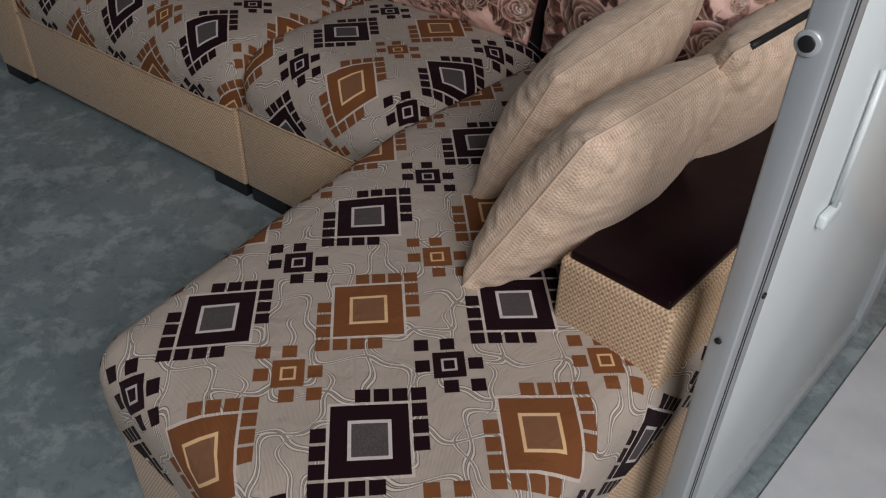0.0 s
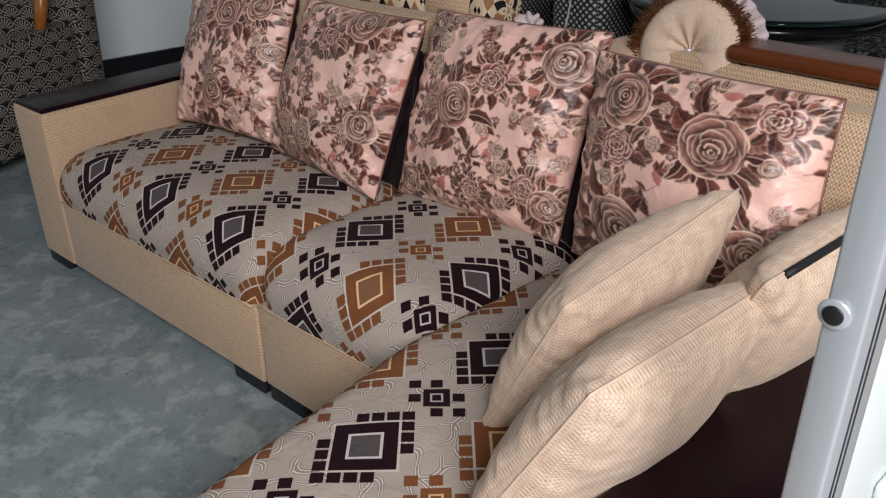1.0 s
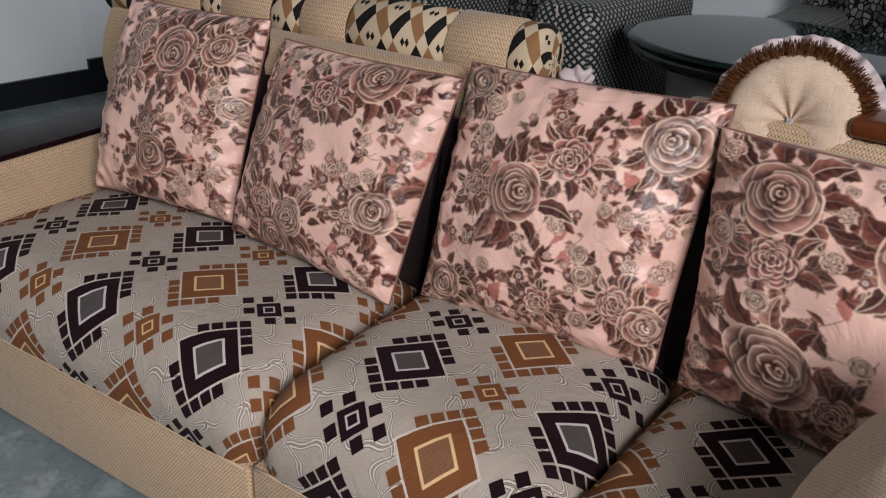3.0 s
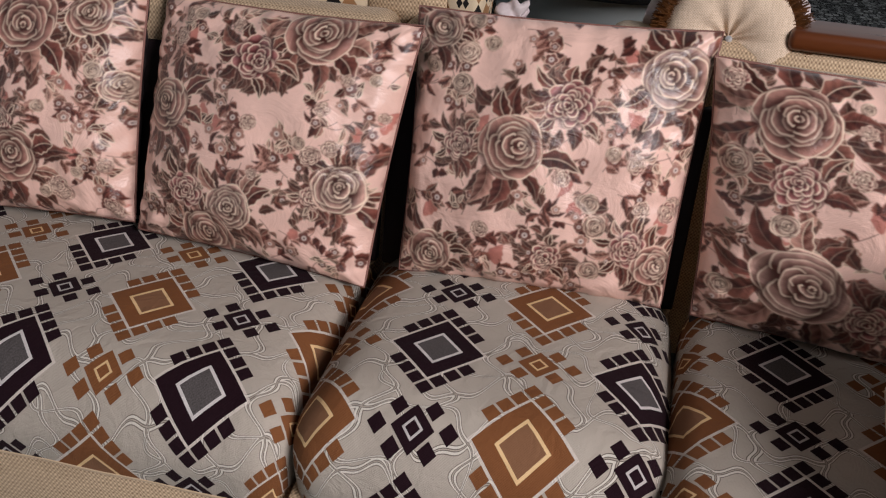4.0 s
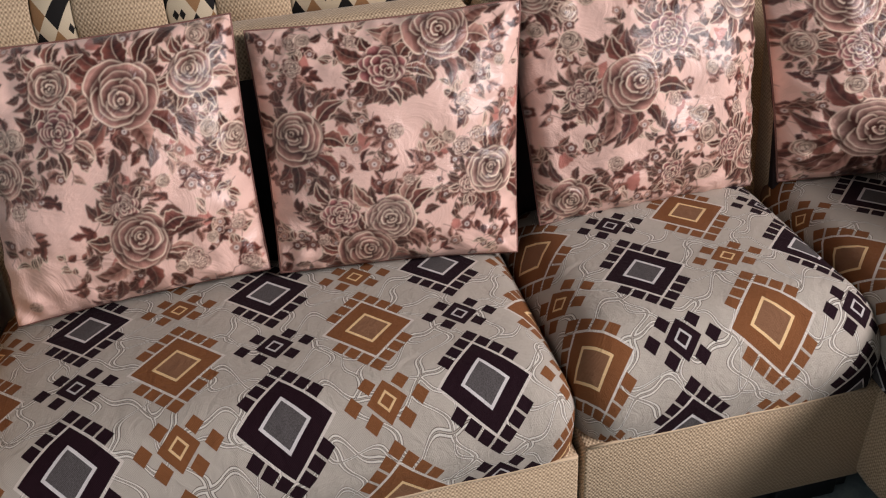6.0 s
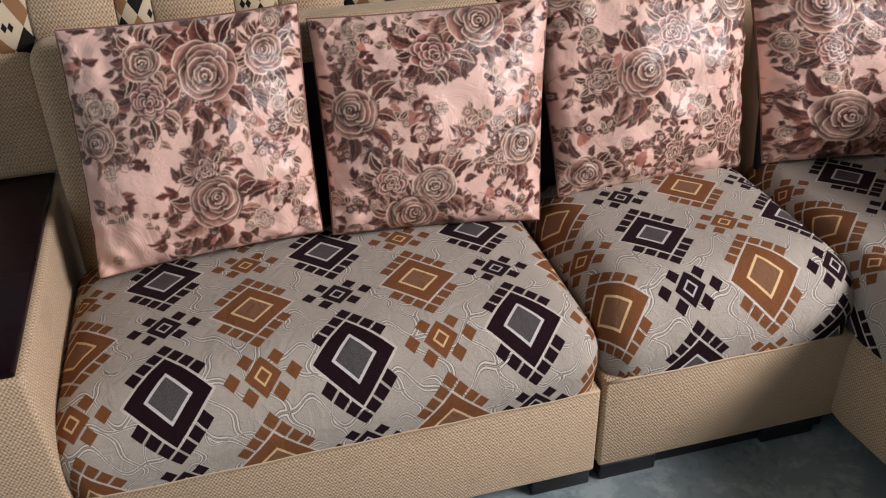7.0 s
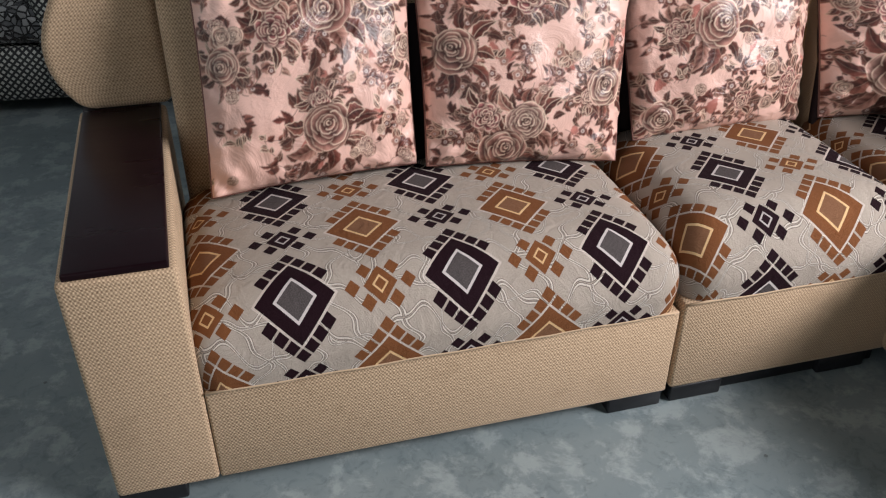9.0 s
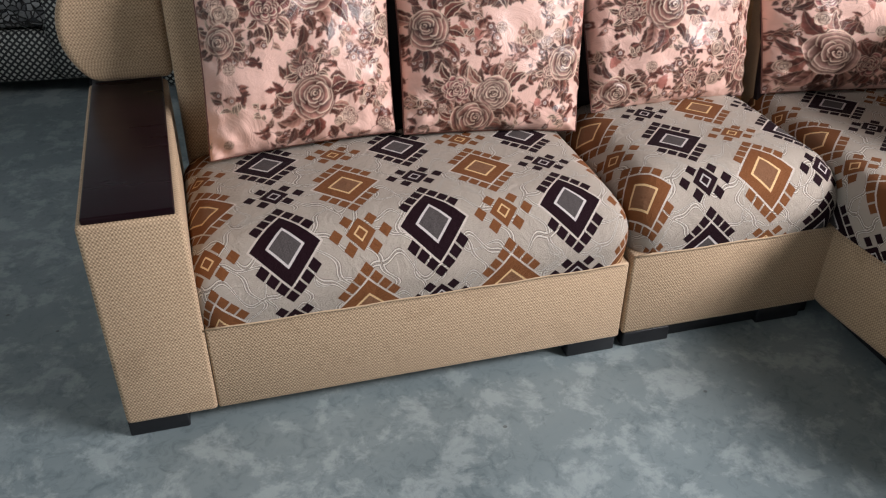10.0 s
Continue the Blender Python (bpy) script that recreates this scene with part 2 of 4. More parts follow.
def dotted(name="dotted_black_cloth", pitch=0.02, size=0.28):
    n = Nodes(name, 0.55, spec=0.4)
    uv = n.coords("UV")
    u, v, _ = n.sep(uv)
    a = n.m("SUBTRACT", n.m("FRACT", n.m("DIVIDE", n.m("ADD", u, v), pitch * 1.414)), 0.5)
    b = n.m("SUBTRACT", n.m("FRACT", n.m("DIVIDE", n.m("SUBTRACT", u, v), pitch * 1.414)), 0.5)
    dot = n.lt(n.mx(n.m("ABSOLUTE", a), n.m("ABSOLUTE", b)), size)
    f = n.noise(uv, 300, 2)
    n.colour(n.mix(n.mul(dot, 0.9), n.mix(f, srgb("0c0e10"), srgb("1c1f22")), srgb("a9aca6")))
    return n.bump(n.noise(uv, 18, 3), 0.4, 0.01).mat


def mosaic():
    n = Nodes("mosaic_cloth_in_plastic", 0.25, spec=0.6)
    uv = n.coords("UV")
    d = n.voronoi(uv, 42, "DISTANCE_TO_EDGE")
    tone = n.voronoi(uv, 42, "F1", "Color")
    f = n.sep(tone)[0]
    cell = n.mix(f, srgb("35393c"), srgb("9fa3a2"))
    n.colour(n.mix(n.lt(d, 0.1), cell, srgb("0a0b0d")))
    return n.bump(n.noise(uv, 34, 6, 0.75, 2.2), 1.0, 0.03).mat


JACQUARD = geometric_fabric()
HARLEQUIN, SCALLOP, DOTTED, MOSAIC = harlequin(), scallop(), dotted(), mosaic()
TEAK = plain("varnished_brown_wood", "4a2512", "6e3a1c", 0.3, 6, bump=0.05, stretch=(1, 8, 8))
HONEY = plain("honey_varnished_wood", "8a5220", "b06f30", 0.3, 6, bump=0.05, stretch=(1, 1, 8))
FRINGE = plain("copper_fringe", "2c1408", "7a4a20", 0.45, 400, bump=0.3)
FRILL = plain("white_floral_frill", "96737a", "e6e0dc", 0.7, 26, bump=0.3)
MAUVEPRINT = plain("white_mauve_print", "7c5a6c", "f0eaea", 0.7, 34, bump=0.2)
BLACKGLOSS = plain("black_gloss_lacquer", "08090b", "121417", 0.18, 10, bump=0.02)
PALESTONE = plain("pale_stone_paving", "a9adb0", "d2d3d3", 0.5, 9, bump=0.08)
PANELWHITE = plain("white_laminate", "d9e2e4", "e8eef0", 0.5, 2, bump=0.02)
ZIP = plain("black_zip_tape", "0c0c0e", "1d1d20", 0.6, 300)
GEM = plain("cut_glass_button", "c9c9cb", "f2f2f2", 0.1, 60, metal=0.6)
SCREW = plain("dark_screw_hole", "08080a", "141518", 0.5, 60)
# pale tone carries a clear pane's reflection and bright view; the bolt shares it
BRIGHTPANE = plain("bright_pane_tone", "d3dcda", "e3eae8", 0.3, 3, bump=0.03)
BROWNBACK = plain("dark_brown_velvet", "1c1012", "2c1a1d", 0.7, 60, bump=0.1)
PIPING = plain("mauve_seam_cord", "6d4840", "93665a", 0.6, 200)


def slub(name, dark, light):
    """Loose slub cloth: ribs and uneven threads crossing."""
    n = Nodes(name, 0.85, spec=0.2)
    uv = n.coords("UV")
    u, v, _ = n.sep(uv)
    warp = n.noise(n.coords("UV", (30, 700, 1)), 1.0, 2)
    weft = n.noise(n.coords("UV", (700, 30, 1)), 1.0, 2)
    wob = n.mul(n.noise(uv, 30, 2), 0.9)
    rib = n.mul(n.m("SINE", n.m("ADD", n.mul(u, 1000.0), wob)), n.m("SINE", n.m("ADD", n.mul(v, 1000.0), wob)))
    f = n.m("ADD", n.mul(warp, 0.5), n.mul(weft, 0.5))
    f = n.m("MULTIPLY_ADD", n.m("SUBTRACT", f, 0.5), 1.6, n.m("MULTIPLY_ADD", rib, 0.22, 0.55))
    c = n.mix(f, srgb(dark), srgb(light))
    n.colour(n.mix(n.mul(n.noise(uv, 9, 3), 0.12), c, srgb("8d7454")))
    n.bump(n.m("MULTIPLY_ADD", n.noise(uv, 11, 2), 2.0, f), 0.6, 0.0016)
    return n.sheen(0.1).mat


PALETAN = slub("pale_tan_slub_cloth", "a0846a", "f6dfc8")
WEAVE = weave("tan_basket_weave", "70563f", "e8cba8", 860.0, 0.85, 0.8)
ROSE = floral_satin()
DARKWOOD = plain("dark_stained_wood", "12050a", "1d0a10", 0.3, 8, bump=0.02, spec=0.16, stretch=(1, 6, 1))
BLACKFOOT = plain("black_painted_foot", "0d0e11", "1a1b1f", 0.5, 20)
CEMENT = cement()
WALLPAINT = plain("pale_blue_wall_paint", "d3dde1", "e2e9eb", 0.7, 4, bump=0.05)
# mid grey for the unseen ceiling and walls, darkened to hold back bounce
DIMPAINT = plain("bounce_cutting_grey", "6f6e6b", "7f7e7b", 0.8, 4, bump=0.05)
BLACKPAINT = plain("black_skirting_paint", "0b0d12", "15171c", 0.4, 6)
ALU = plain("brushed_aluminium", "aab1b5", "c6ccce", 0.36, 40, metal=0.45, bump=0.02, stretch=(1, 1, 0.05))
RUBBER = plain("dark_gasket", "1b1d20", "2a2c2e", 0.6, 40)

# ---- mesh helpers ----


def finish(name, bm, material, parent=None, label="", smooth=True):
    me = bpy.data.meshes.new(name)
    bm.to_mesh(me)
    bm.free()
    me.materials.append(material)
    if smooth:
        me.shade_smooth()
    ob = new(name, me)
    if parent:
        ob.parent = parent
    if label:
        ob["label"] = label
    return ob


def part(name, bm, material, parent, label="", smooth=True):
    return finish(name, bm, material, parent, label, smooth)


def thing(name, m, label, category, group="", kind=""):
    ob = new(name)
    ob.matrix_world = m
    return tagged(ob, label, category, group, kind)


def rounded_box(x0, y0, z0, x1, y1, z1, r=0.015, seg=3, uvs=True):
    """A box with rounded edges, and UV in metres by its main direction."""
    bm = bmesh.new()
    bmesh.ops.create_cube(bm, size=1)
    for v in bm.verts:
        v.co = ((x0 + x1) / 2 + v.co.x * (x1 - x0), (y0 + y1) / 2 + v.co.y * (y1 - y0), (z0 + z1) / 2 + v.co.z * (z1 - z0))
    if r > 0:
        bmesh.ops.bevel(bm, geom=bm.edges[:], offset=r, segments=seg, profile=0.5, affect="EDGES")
    if uvs:
        box_uv(bm)
    return bm


def box_uv(bm):
    lay = bm.loops.layers.uv.verify()
    for f in bm.faces:
        n = f.normal
        ax = max(range(3), key=lambda i: abs(n[i]))
        for l in f.loops:
            c = l.vert.co
            l[lay].uv = ((c.y, c.z), (c.x, c.z), (c.x, c.y))[ax]


def draped(w, d, h, rx, ry, crown, phase, turn=0.0, shear=0.0, step=0.02, wob=0.004, seed=0, taper=0.0):
    """A stuffed seat: cloth draped over a w x d block, front left corner at the origin, h high, its ends rounded by rx
    and its front and back by ry; UV in metres."""
    bm = bmesh.new()
    lay = bm.loops.layers.uv.verify()
    lx, ly = rx * math.pi / 2 + h - rx, ry * math.pi / 2 + h - ry
    nx, ny = int((w - 2 * rx + 2 * lx) / step), int((d - 2 * ry + 2 * ly) / step)
    grid, uv = [], {}
    for j in range(ny + 1):
        row = []
        for i in range(nx + 1):
            s = -lx + rx + i * (w - 2 * rx + 2 * lx) / nx
            t = -ly + ry + j * (d - 2 * ry + 2 * ly) / ny
            cs, ct = min(max(s, rx), w - rx), min(max(t, ry), d - ry)
            ex, ey = s - cs, t - ct
            e = math.hypot(ex, ey)
            z, px, py = h, cs, ct
            if e > 1e-9:
                r = (rx * ex * ex + ry * ey * ey) / (e * e)
                ee = min(e, r * math.pi / 2 + h - r)
                a = min(ee / r, math.pi / 2)
                lat = r * math.sin(a)
                drop = r * (1 - math.cos(a)) + max(0.0, ee - r * math.pi / 2)
                bulge = 0.006 * math.sin(math.pi * min(1, drop / h))
                px, py, z = cs + ex / e * (lat + bulge), ct + ey / e * (lat + bulge), h - drop
            fx, fy = min(max(px / w, 0), 1), min(max(py / d, 0), 1)
            k = max(0.0, 1 - (2 * fx - 1) ** 4) * max(0.0, 1 - (2 * fy - 1) ** 4)
            up = max(0.0, z / h)
            z += crown * k * up + wob * up * noise.noise((px * 6 + seed, py * 6, seed))
            lean = taper * (1 - fx) * max(0.0, 1 - py / 0.76)
            row.append(bm.verts.new((px + lean, py, z)))
            uv[row[-1]] = (s + lean, t)
        grid.append(row)
    ct_, st_ = math.cos(turn), math.sin(turn)
    for j in range(ny):
        for i in range(nx):
            f = bm.faces.new((grid[j][i], grid[j][i + 1], grid[j + 1][i + 1], grid[j + 1][i]))
            for l in f.loops:
                a, b = uv[l.vert]
                a, b = a - phase[0], b - phase[1]
                a += shear * b
                l[lay].uv = (a * ct_ + b * st_, -a * st_ + b * ct_)
    return bm


def pillow_mesh(corners, thick, n=60, pinch=0.06, seed=0, ridge=0.006, back=0, shape=0.8, lump=0.16, coarse=1):
    """A scatter cushion between four corners (lower left, lower right, upper left, upper right as its face is seen):
    two bulged faces meeting at a seam; UV from -0.5 to 0.5."""
    bm = bmesh.new()
    lay = bm.loops.layers.uv.verify()
    bl, br, tl, tr = (Vector(c) for c in corners)
    across, rise = (br + tr - bl - tl) / 2, (tl + tr - bl - br) / 2
    out = across.cross(rise).normalized()
    uv = {}

    def point(i, j, n, side):
        a, b = 2 * i / n - 1, 2 * j / n - 1
        x = a * (1 - pinch * (1 - b * b) * a * a)
        z = b * (1 - pinch * (1 - a * a) * b * b)
        p, q = (x + 1) / 2, (z + 1) / 2
        base = (bl * (1 - p) + br * p) * (1 - q) + (tl * (1 - p) + tr * p) * q
        prof = max(0.0, (1 - a ** 2) * (1 - b ** 2)) ** (0.5 * shape)
        nz = noise.noise((a * 2.3 + seed, b * 2.3, side * 3 + seed))
        fold = noise.noise((a * 7 + seed * 3, b * 7, side)) * (1 - prof)
        # creases fanning out of the corners
        rim = math.atan2(1 - abs(b) + 1e-6, 1 - abs(a) + 1e-6)
        near = max(0.0, 1 - math.hypot(1 - abs(a), 1 - abs(b)) / 0.75)
        crease = 0.5 * near * math.sin(rim * 9 + seed + (a > 0) * 2 + (b > 0) * 4) * prof
        y = side * (thick / 2 * prof * (1 + lump * nz) + ridge * (fold + crease) * (prof > 0.01))
        return base + out * y, (a / 2, b / 2)

    for side, m in ((1, n), (-1, n // coarse)):
        rows = []
        for j in range(m + 1):
            row = []
            for i in range(m + 1):
                co, q = point(i, j, m, side)
                row.append(bm.verts.new(co))
                uv[row[-1]] = q
            rows.append(row)
        for j in range(m):
            for i in range(m):
                q = (rows[j][i], rows[j][i + 1], rows[j + 1][i + 1], rows[j + 1][i])
                f = bm.faces.new(q if side > 0 else q[::-1])
                f.material_index = 0 if side > 0 else back
                for l in f.loops:
                    l[lay].uv = uv[l.vert]
    return bm, (across.length, rise.length), out


def rim_of(corners, pinch, steps=24):
    bl, br, tl, tr = (Vector(c) for c in corners)
    ring = [(2 * k / steps - 1, -1) for k in range(steps)] + [(1, 2 * k / steps - 1) for k in range(steps)] + [(1 - 2 * k / steps, 1) for k in range(steps)] + [(-1, 1 - 2 * k / steps) for k in range(steps)]
    pts = []
    for a, b in ring:
        p, q = (a * (1 - pinch * (1 - b * b)) + 1) / 2, (b * (1 - pinch * (1 - a * a)) + 1) / 2
        pts.append((bl * (1 - p) + br * p) * (1 - q) + (tl * (1 - p) + tr * p) * q)
    return pts


def tube(points, r, seg=8, closed=False):
    bm = bmesh.new()
    rings = []
    pts = [Vector(p) for p in points]
    for i, p in enumerate(pts):
        if closed:
            d = pts[(i + 1) % len(pts)] - pts[i - 1]
        else:
            d = pts[min(i + 1, len(pts) - 1)] - pts[max(i - 1, 0)]
        q = d.to_track_quat("Z", "Y")
        rr = r[i] if isinstance(r, (list, tuple)) else r
        rings.append([bm.verts.new(p + q @ Vector((rr * math.cos(2 * math.pi * k / seg), rr * math.sin(2 * math.pi * k / seg), 0))) for k in range(seg)])
    for i in range(len(rings) if closed else len(rings) - 1):
        a, b = rings[i], rings[(i + 1) % len(rings)]
        for k in range(seg):
            bm.faces.new((a[k], a[(k + 1) % seg], b[(k + 1) % seg], b[k]))
    if not closed:
        bm.faces.new(rings[0][::-1])
        bm.faces.new(rings[-1])
    return bm


def lathe(profile, seg=48):
    bm = bmesh.new()
    rings = [[bm.verts.new((r * math.cos(2 * math.pi * k / seg), r * math.sin(2 * math.pi * k / seg), z)) for k in range(seg)] for r, z in profile]
    for a, b in zip(rings, rings[1:]):
        for k in range(seg):
            bm.faces.new((a[k], a[(k + 1) % seg], b[(k + 1) % seg], b[k]))
    bm.faces.new(rings[0][::-1])
    bm.faces.new(rings[-1])
    return bm


def slab(x0, y0, z0, x1, y1, z1):
    return rounded_box(x0, y0, z0, x1, y1, z1, 0)


# ---- the room ----
FZ = 0.018  # floor level
X0, X1, Y0, Y1, ZC = -4.4, 2.0, -2.5, 5.2, 4.6
floor = tagged(finish("floor", slab(X0 - 0.2, Y0 - 6, -0.12, X1 + 6, Y1 + 0.2, FZ), CEMENT, smooth=False), "grey-blue polished cement shop floor with mottled stains", "floor", kind="structure")
# ceiling out of view, its grey chosen to lower the ambient light
ceiling = tagged(finish("ceiling", slab(X0 - 0.2, Y0 - 0.2, ZC, X1 + 0.2, Y1 + 0.2, ZC + 0.15), DIMPAINT, smooth=False), "plain unseen ceiling, greyed to cut bounced light", "ceiling", kind="structure")
tagged(finish("wall_north", slab(X0 - 0.2, Y1, 0, X1 + 0.2, Y1 + 0.2, ZC), WALLPAINT, smooth=False), "pale blue painted plaster wall", "wall", kind="structure")
tagged(finish("wall_west", slab(X0 - 0.2, Y0 - 0.2, 0, X0, Y1, ZC), WALLPAINT, smooth=False), "pale blue painted plaster wall", "wall", kind="structure")


def wall_with_opening(name, along, at, lo, hi, a, b, za, zb, thick):
    bm = bmesh.new()
    for p0, p1, q0, q1 in ((lo, a, 0, ZC), (b, hi, 0, ZC), (a, b, zb, ZC), (a, b, 0, za)):
        if p1 - p0 < 0.01 or q1 - q0 < 0.01:
            continue
        box = slab(p0, at, q0, p1, at + thick, q1) if along == "x" else slab(at, p0, q0, at + thick, p1, q1)
        tmp = bpy.data.meshes.new("tmp")
        box.to_mesh(tmp)
        bm.from_mesh(tmp)
        box.free()
        bpy.data.meshes.remove(tmp)
    return tagged(finish(name, bm, DIMPAINT, smooth=False), "unseen wall with a wide opening, greyed to cut bounced light", "wall", kind="structure")


wall_with_opening("wall_south", "x", Y0 - 0.2, X0 - 0.2, X1 + 0.2, -4.2, 1.5, 0, 2.8, 0.2)
wall_with_opening("wall_east", "y", X1, Y0, Y1, -2.4, 2.2, 0, 4.45, 0.2)
tagged(finish("baseboard", slab(X0 + 0.001, Y1 - 0.03, 0, X1, Y1 - 0.001, 0.2), BLACKPAINT, smooth=False), "black painted skirting band along the wall", "baseboard", kind="structure")
for ya, yb, top in ((Y0, 3.42, 0.15), (3.4205, Y1 - 0.04, 0.2)):
    tagged(finish("baseboard", slab(X0 + 0.001, ya, 0, X0 + 0.03, yb, top), BLACKPAINT, smooth=False), "black painted skirting band along the wall", "baseboard", kind="structure")
tagged(finish("trim", slab(X0 + 0.001, 1.2, 0.151, X0 + 0.012, 3.42, 2.6), PANELWHITE, smooth=False), "white laminate sheet fixed on the wall", "panel", kind="structure")
tagged(finish("pavement", slab(0.30, Y0 - 5.9, FZ + 0.0005, X1 + 5.9, Y1, FZ + 0.006), PALESTONE, smooth=False), "pale stone threshold paving beyond the door leaf", "paving", kind="structure")

# ---- the corner sofa ----


def roll_band(a, b, r, end=False, seg=40):
    """A stretch of a stuffed roll along x, from a to b, with UV in metres; a domed cap where it ends."""
    bm = bmesh.new()
    lay = bm.loops.layers.uv.verify()
    prof = [(a, r - 0.006), (a + 0.006, r), (b - 0.006, r), (b, r - 0.006)]
    if end:
        prof = [(a, r - 0.004), (a + 0.006, r)] + [(b - 0.02 + 0.02 * math.sin(k * math.pi / 12), r - 0.02 + 0.02 * math.cos(k * math.pi / 12)) for k in range(7)] + [(b + 0.006, r * 0.5), (b + 0.008, 0.002)]
    rows, uv, run = [], {}, 0.0
    for i, (x, rad) in enumerate(prof):
        if i:
            run += math.hypot(x - prof[i - 1][0], rad - prof[i - 1][1])
        row = []
        for k in range(seg + 1):
            t = 2 * math.pi * k / seg
            row.append(bm.verts.new((x, rad * math.cos(t), rad * math.sin(t))))
            uv[row[-1]] = (a + run, t * 0.0755)
        rows.append(row)
    for p, q in zip(rows, rows[1:]):
        for k in range(seg):
            f = bm.faces.new((p[k], q[k], q[k + 1], p[k + 1]))
            for l in f.loops:
                l[lay].uv = uv[l.vert]
    bmesh.ops.recalc_face_normals(bm, faces=bm.faces[:])
    return bm


M1 = pose(-1.162, 1.819, 0, 0, 0, 5.7)
M2 = pose(-1.158, 1.82, 0, 0, 0, 5.3)
M3 = pose(-0.60, 1.08, 0, 0, 0, 0)


def feet(parent, spots, w=0.13, d=0.06, h=0.062):
    for x, y in spots:
        part("leg", rounded_box(x, y, FZ, x + w, y + d, h, 0.004, 2), BLACKFOOT, parent, "black wooden block foot")


def backrest(parent, x0, x1, y, top=0.89, inset=(0.0, 0.0)):
    bm = rounded_box(x0, 0, 0.06, x1, 0.11, top, 0.035, 5)
    for v in bm.verts:
        v.co.y += y + 0.16 * (v.co.z - 0.42)
    back = part("backrest", bm, WEAVE, parent, "tan woven backrest")
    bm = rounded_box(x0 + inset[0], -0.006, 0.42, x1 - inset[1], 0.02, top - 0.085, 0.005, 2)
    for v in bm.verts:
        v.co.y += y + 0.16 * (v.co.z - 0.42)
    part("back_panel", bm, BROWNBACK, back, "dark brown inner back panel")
    return back


def armrest(parent, x0, x1, y0, y1, z=0.60, skew=0.0):
    body = rounded_box(x0, y0, 0.06, x1, y1, z - 0.012, 0.01, 3)
    top = rounded_box(x0 + 0.012, y0 + 0.008, z - 0.014, x1 - 0.012, y1 - 0.005, z + 0.002, 0.004, 3)
    for bm in (body, top):
        for v in bm.verts:
            v.co.x += skew * v.co.y
    arm = part("armrest", body, WEAVE, parent, "tan woven upholstered arm")
    part("armrest_top", top, DARKWOOD, arm, "glossy dark wooden arm top")


sofa1 = thing("sofa_section", M1, "tan woven two-seat sofa section with geometric patterned seat on cement floor", "sofa", "corner sofa sections")
part("base", rounded_box(-0.992, 0, 0.06, -0.003, 0.62, 0.285, 0.006, 2), WEAVE, sofa1, "tan woven front panel")
ob = part("seat", draped(1.0, 0.60, 0.152, 0.055, 0.11, 0.035, (0.858, 0.064), 0.02, seed=1), JACQUARD, sofa1, "brown and rust geometric jacquard seat")
ob.location = (-1.005, -0.004, 0.285)
part("piping", tube([(-0.99 + 0.98 * k / 20, -0.003, 0.287 + 0.0015 * math.sin(k * 1.7)) for k in range(21)], 0.003, 8), WEAVE, sofa1, "tan corded seam")
armrest(sofa1, -1.19, -0.993, -0.004, 0.74, 0.583, -0.036)
backrest(sofa1, -0.995, -0.003, 0.545, inset=(0.09, 0.0))
bm = bmesh.new()
bmesh.ops.create_icosphere(bm, subdivisions=4, radius=0.04)
for v in bm.verts:
    v.co *= 0.75 + 0.9 * noise.noise(v.co * 38)
    v.co = (0.20 + v.co.x, 0.83 + v.co.y * 0.8, 0.865 + v.co.z)
part("wrapper", bm, FRILL, sofa1, "crumpled white plastic wrapper")
# wing and banded headrest roll
bm = rounded_box(-1.225, 0.70, 0.583, -1.0, 0.86, 0.915, 0.022, 5)
for k in range(1, 12):
    bmesh.ops.bisect_plane(bm, geom=bm.verts[:] + bm.edges[:] + bm.faces[:], plane_co=(0, 0, 0.6 + 0.025 * k), plane_no=(0, 0, 1))
for v in bm.verts:
    up = max(0.0, min(1.0, (v.co.z - 0.583) / 0.34))
    v.co.x += (0.035 - 0.075 * math.sin(math.pi * up ** 0.8) + 0.03 * up * up) * (v.co.x < -1.1)
    v.co.y += 0.1 * (v.co.z - 0.6)
part("wing", bm, WEAVE, sofa1, "tan woven side wing above the arm")
for a, b, mat in ((-1.215, -0.985, HARLEQUIN), (-0.985, -0.82, WEAVE), (-0.82, -0.745, HARLEQUIN), (-0.745, -0.58, WEAVE), (-0.58, -0.485, HARLEQUIN),
                  (-0.485, -0.345, WEAVE), (-0.345, -0.075, HARLEQUIN), (-0.075, 0.08, WEAVE), (0.08, 0.145, HARLEQUIN)):
    tan = mat is WEAVE
    ob = part("headrest_roll", roll_band(a, b, 0.084 if tan else 0.0805, b > 0.1), mat, sofa1, "tan woven band of the roll" if tan else "cream, black and brown harlequin band")
    ob.location = (0, 0.79, 0.905)
feet(sofa1, [(-1.19, 0.004), (-0.14, 0.004), (-1.19, 0.55), (-0.14, 0.55)])

sofa2 = thing("sofa_section", M2, "tan woven single-seat sofa section with geometric patterned seat", "sofa", "corner sofa sections")
part("base", rounded_box(0.003, 0, 0.065, 0.572, 0.62, 0.30, 0.006, 2), WEAVE, sofa2, "tan woven front panel")
ob = part("seat", draped(0.578, 0.60, 0.152, 0.075, 0.11, 0.035, (0.190, 0.2185), 0.0, seed=2), JACQUARD, sofa2, "brown and rust geometric jacquard seat")
ob.location = (0.0, -0.004, 0.30)
part("piping", tube([(0.01 + 0.52 * k / 12, -0.003, 0.302 + 0.0015 * math.sin(k * 1.3)) for k in range(13)], 0.003, 8), WEAVE, sofa2, "tan corded seam")
backrest(sofa2, 0.0, 0.58, 0.545)
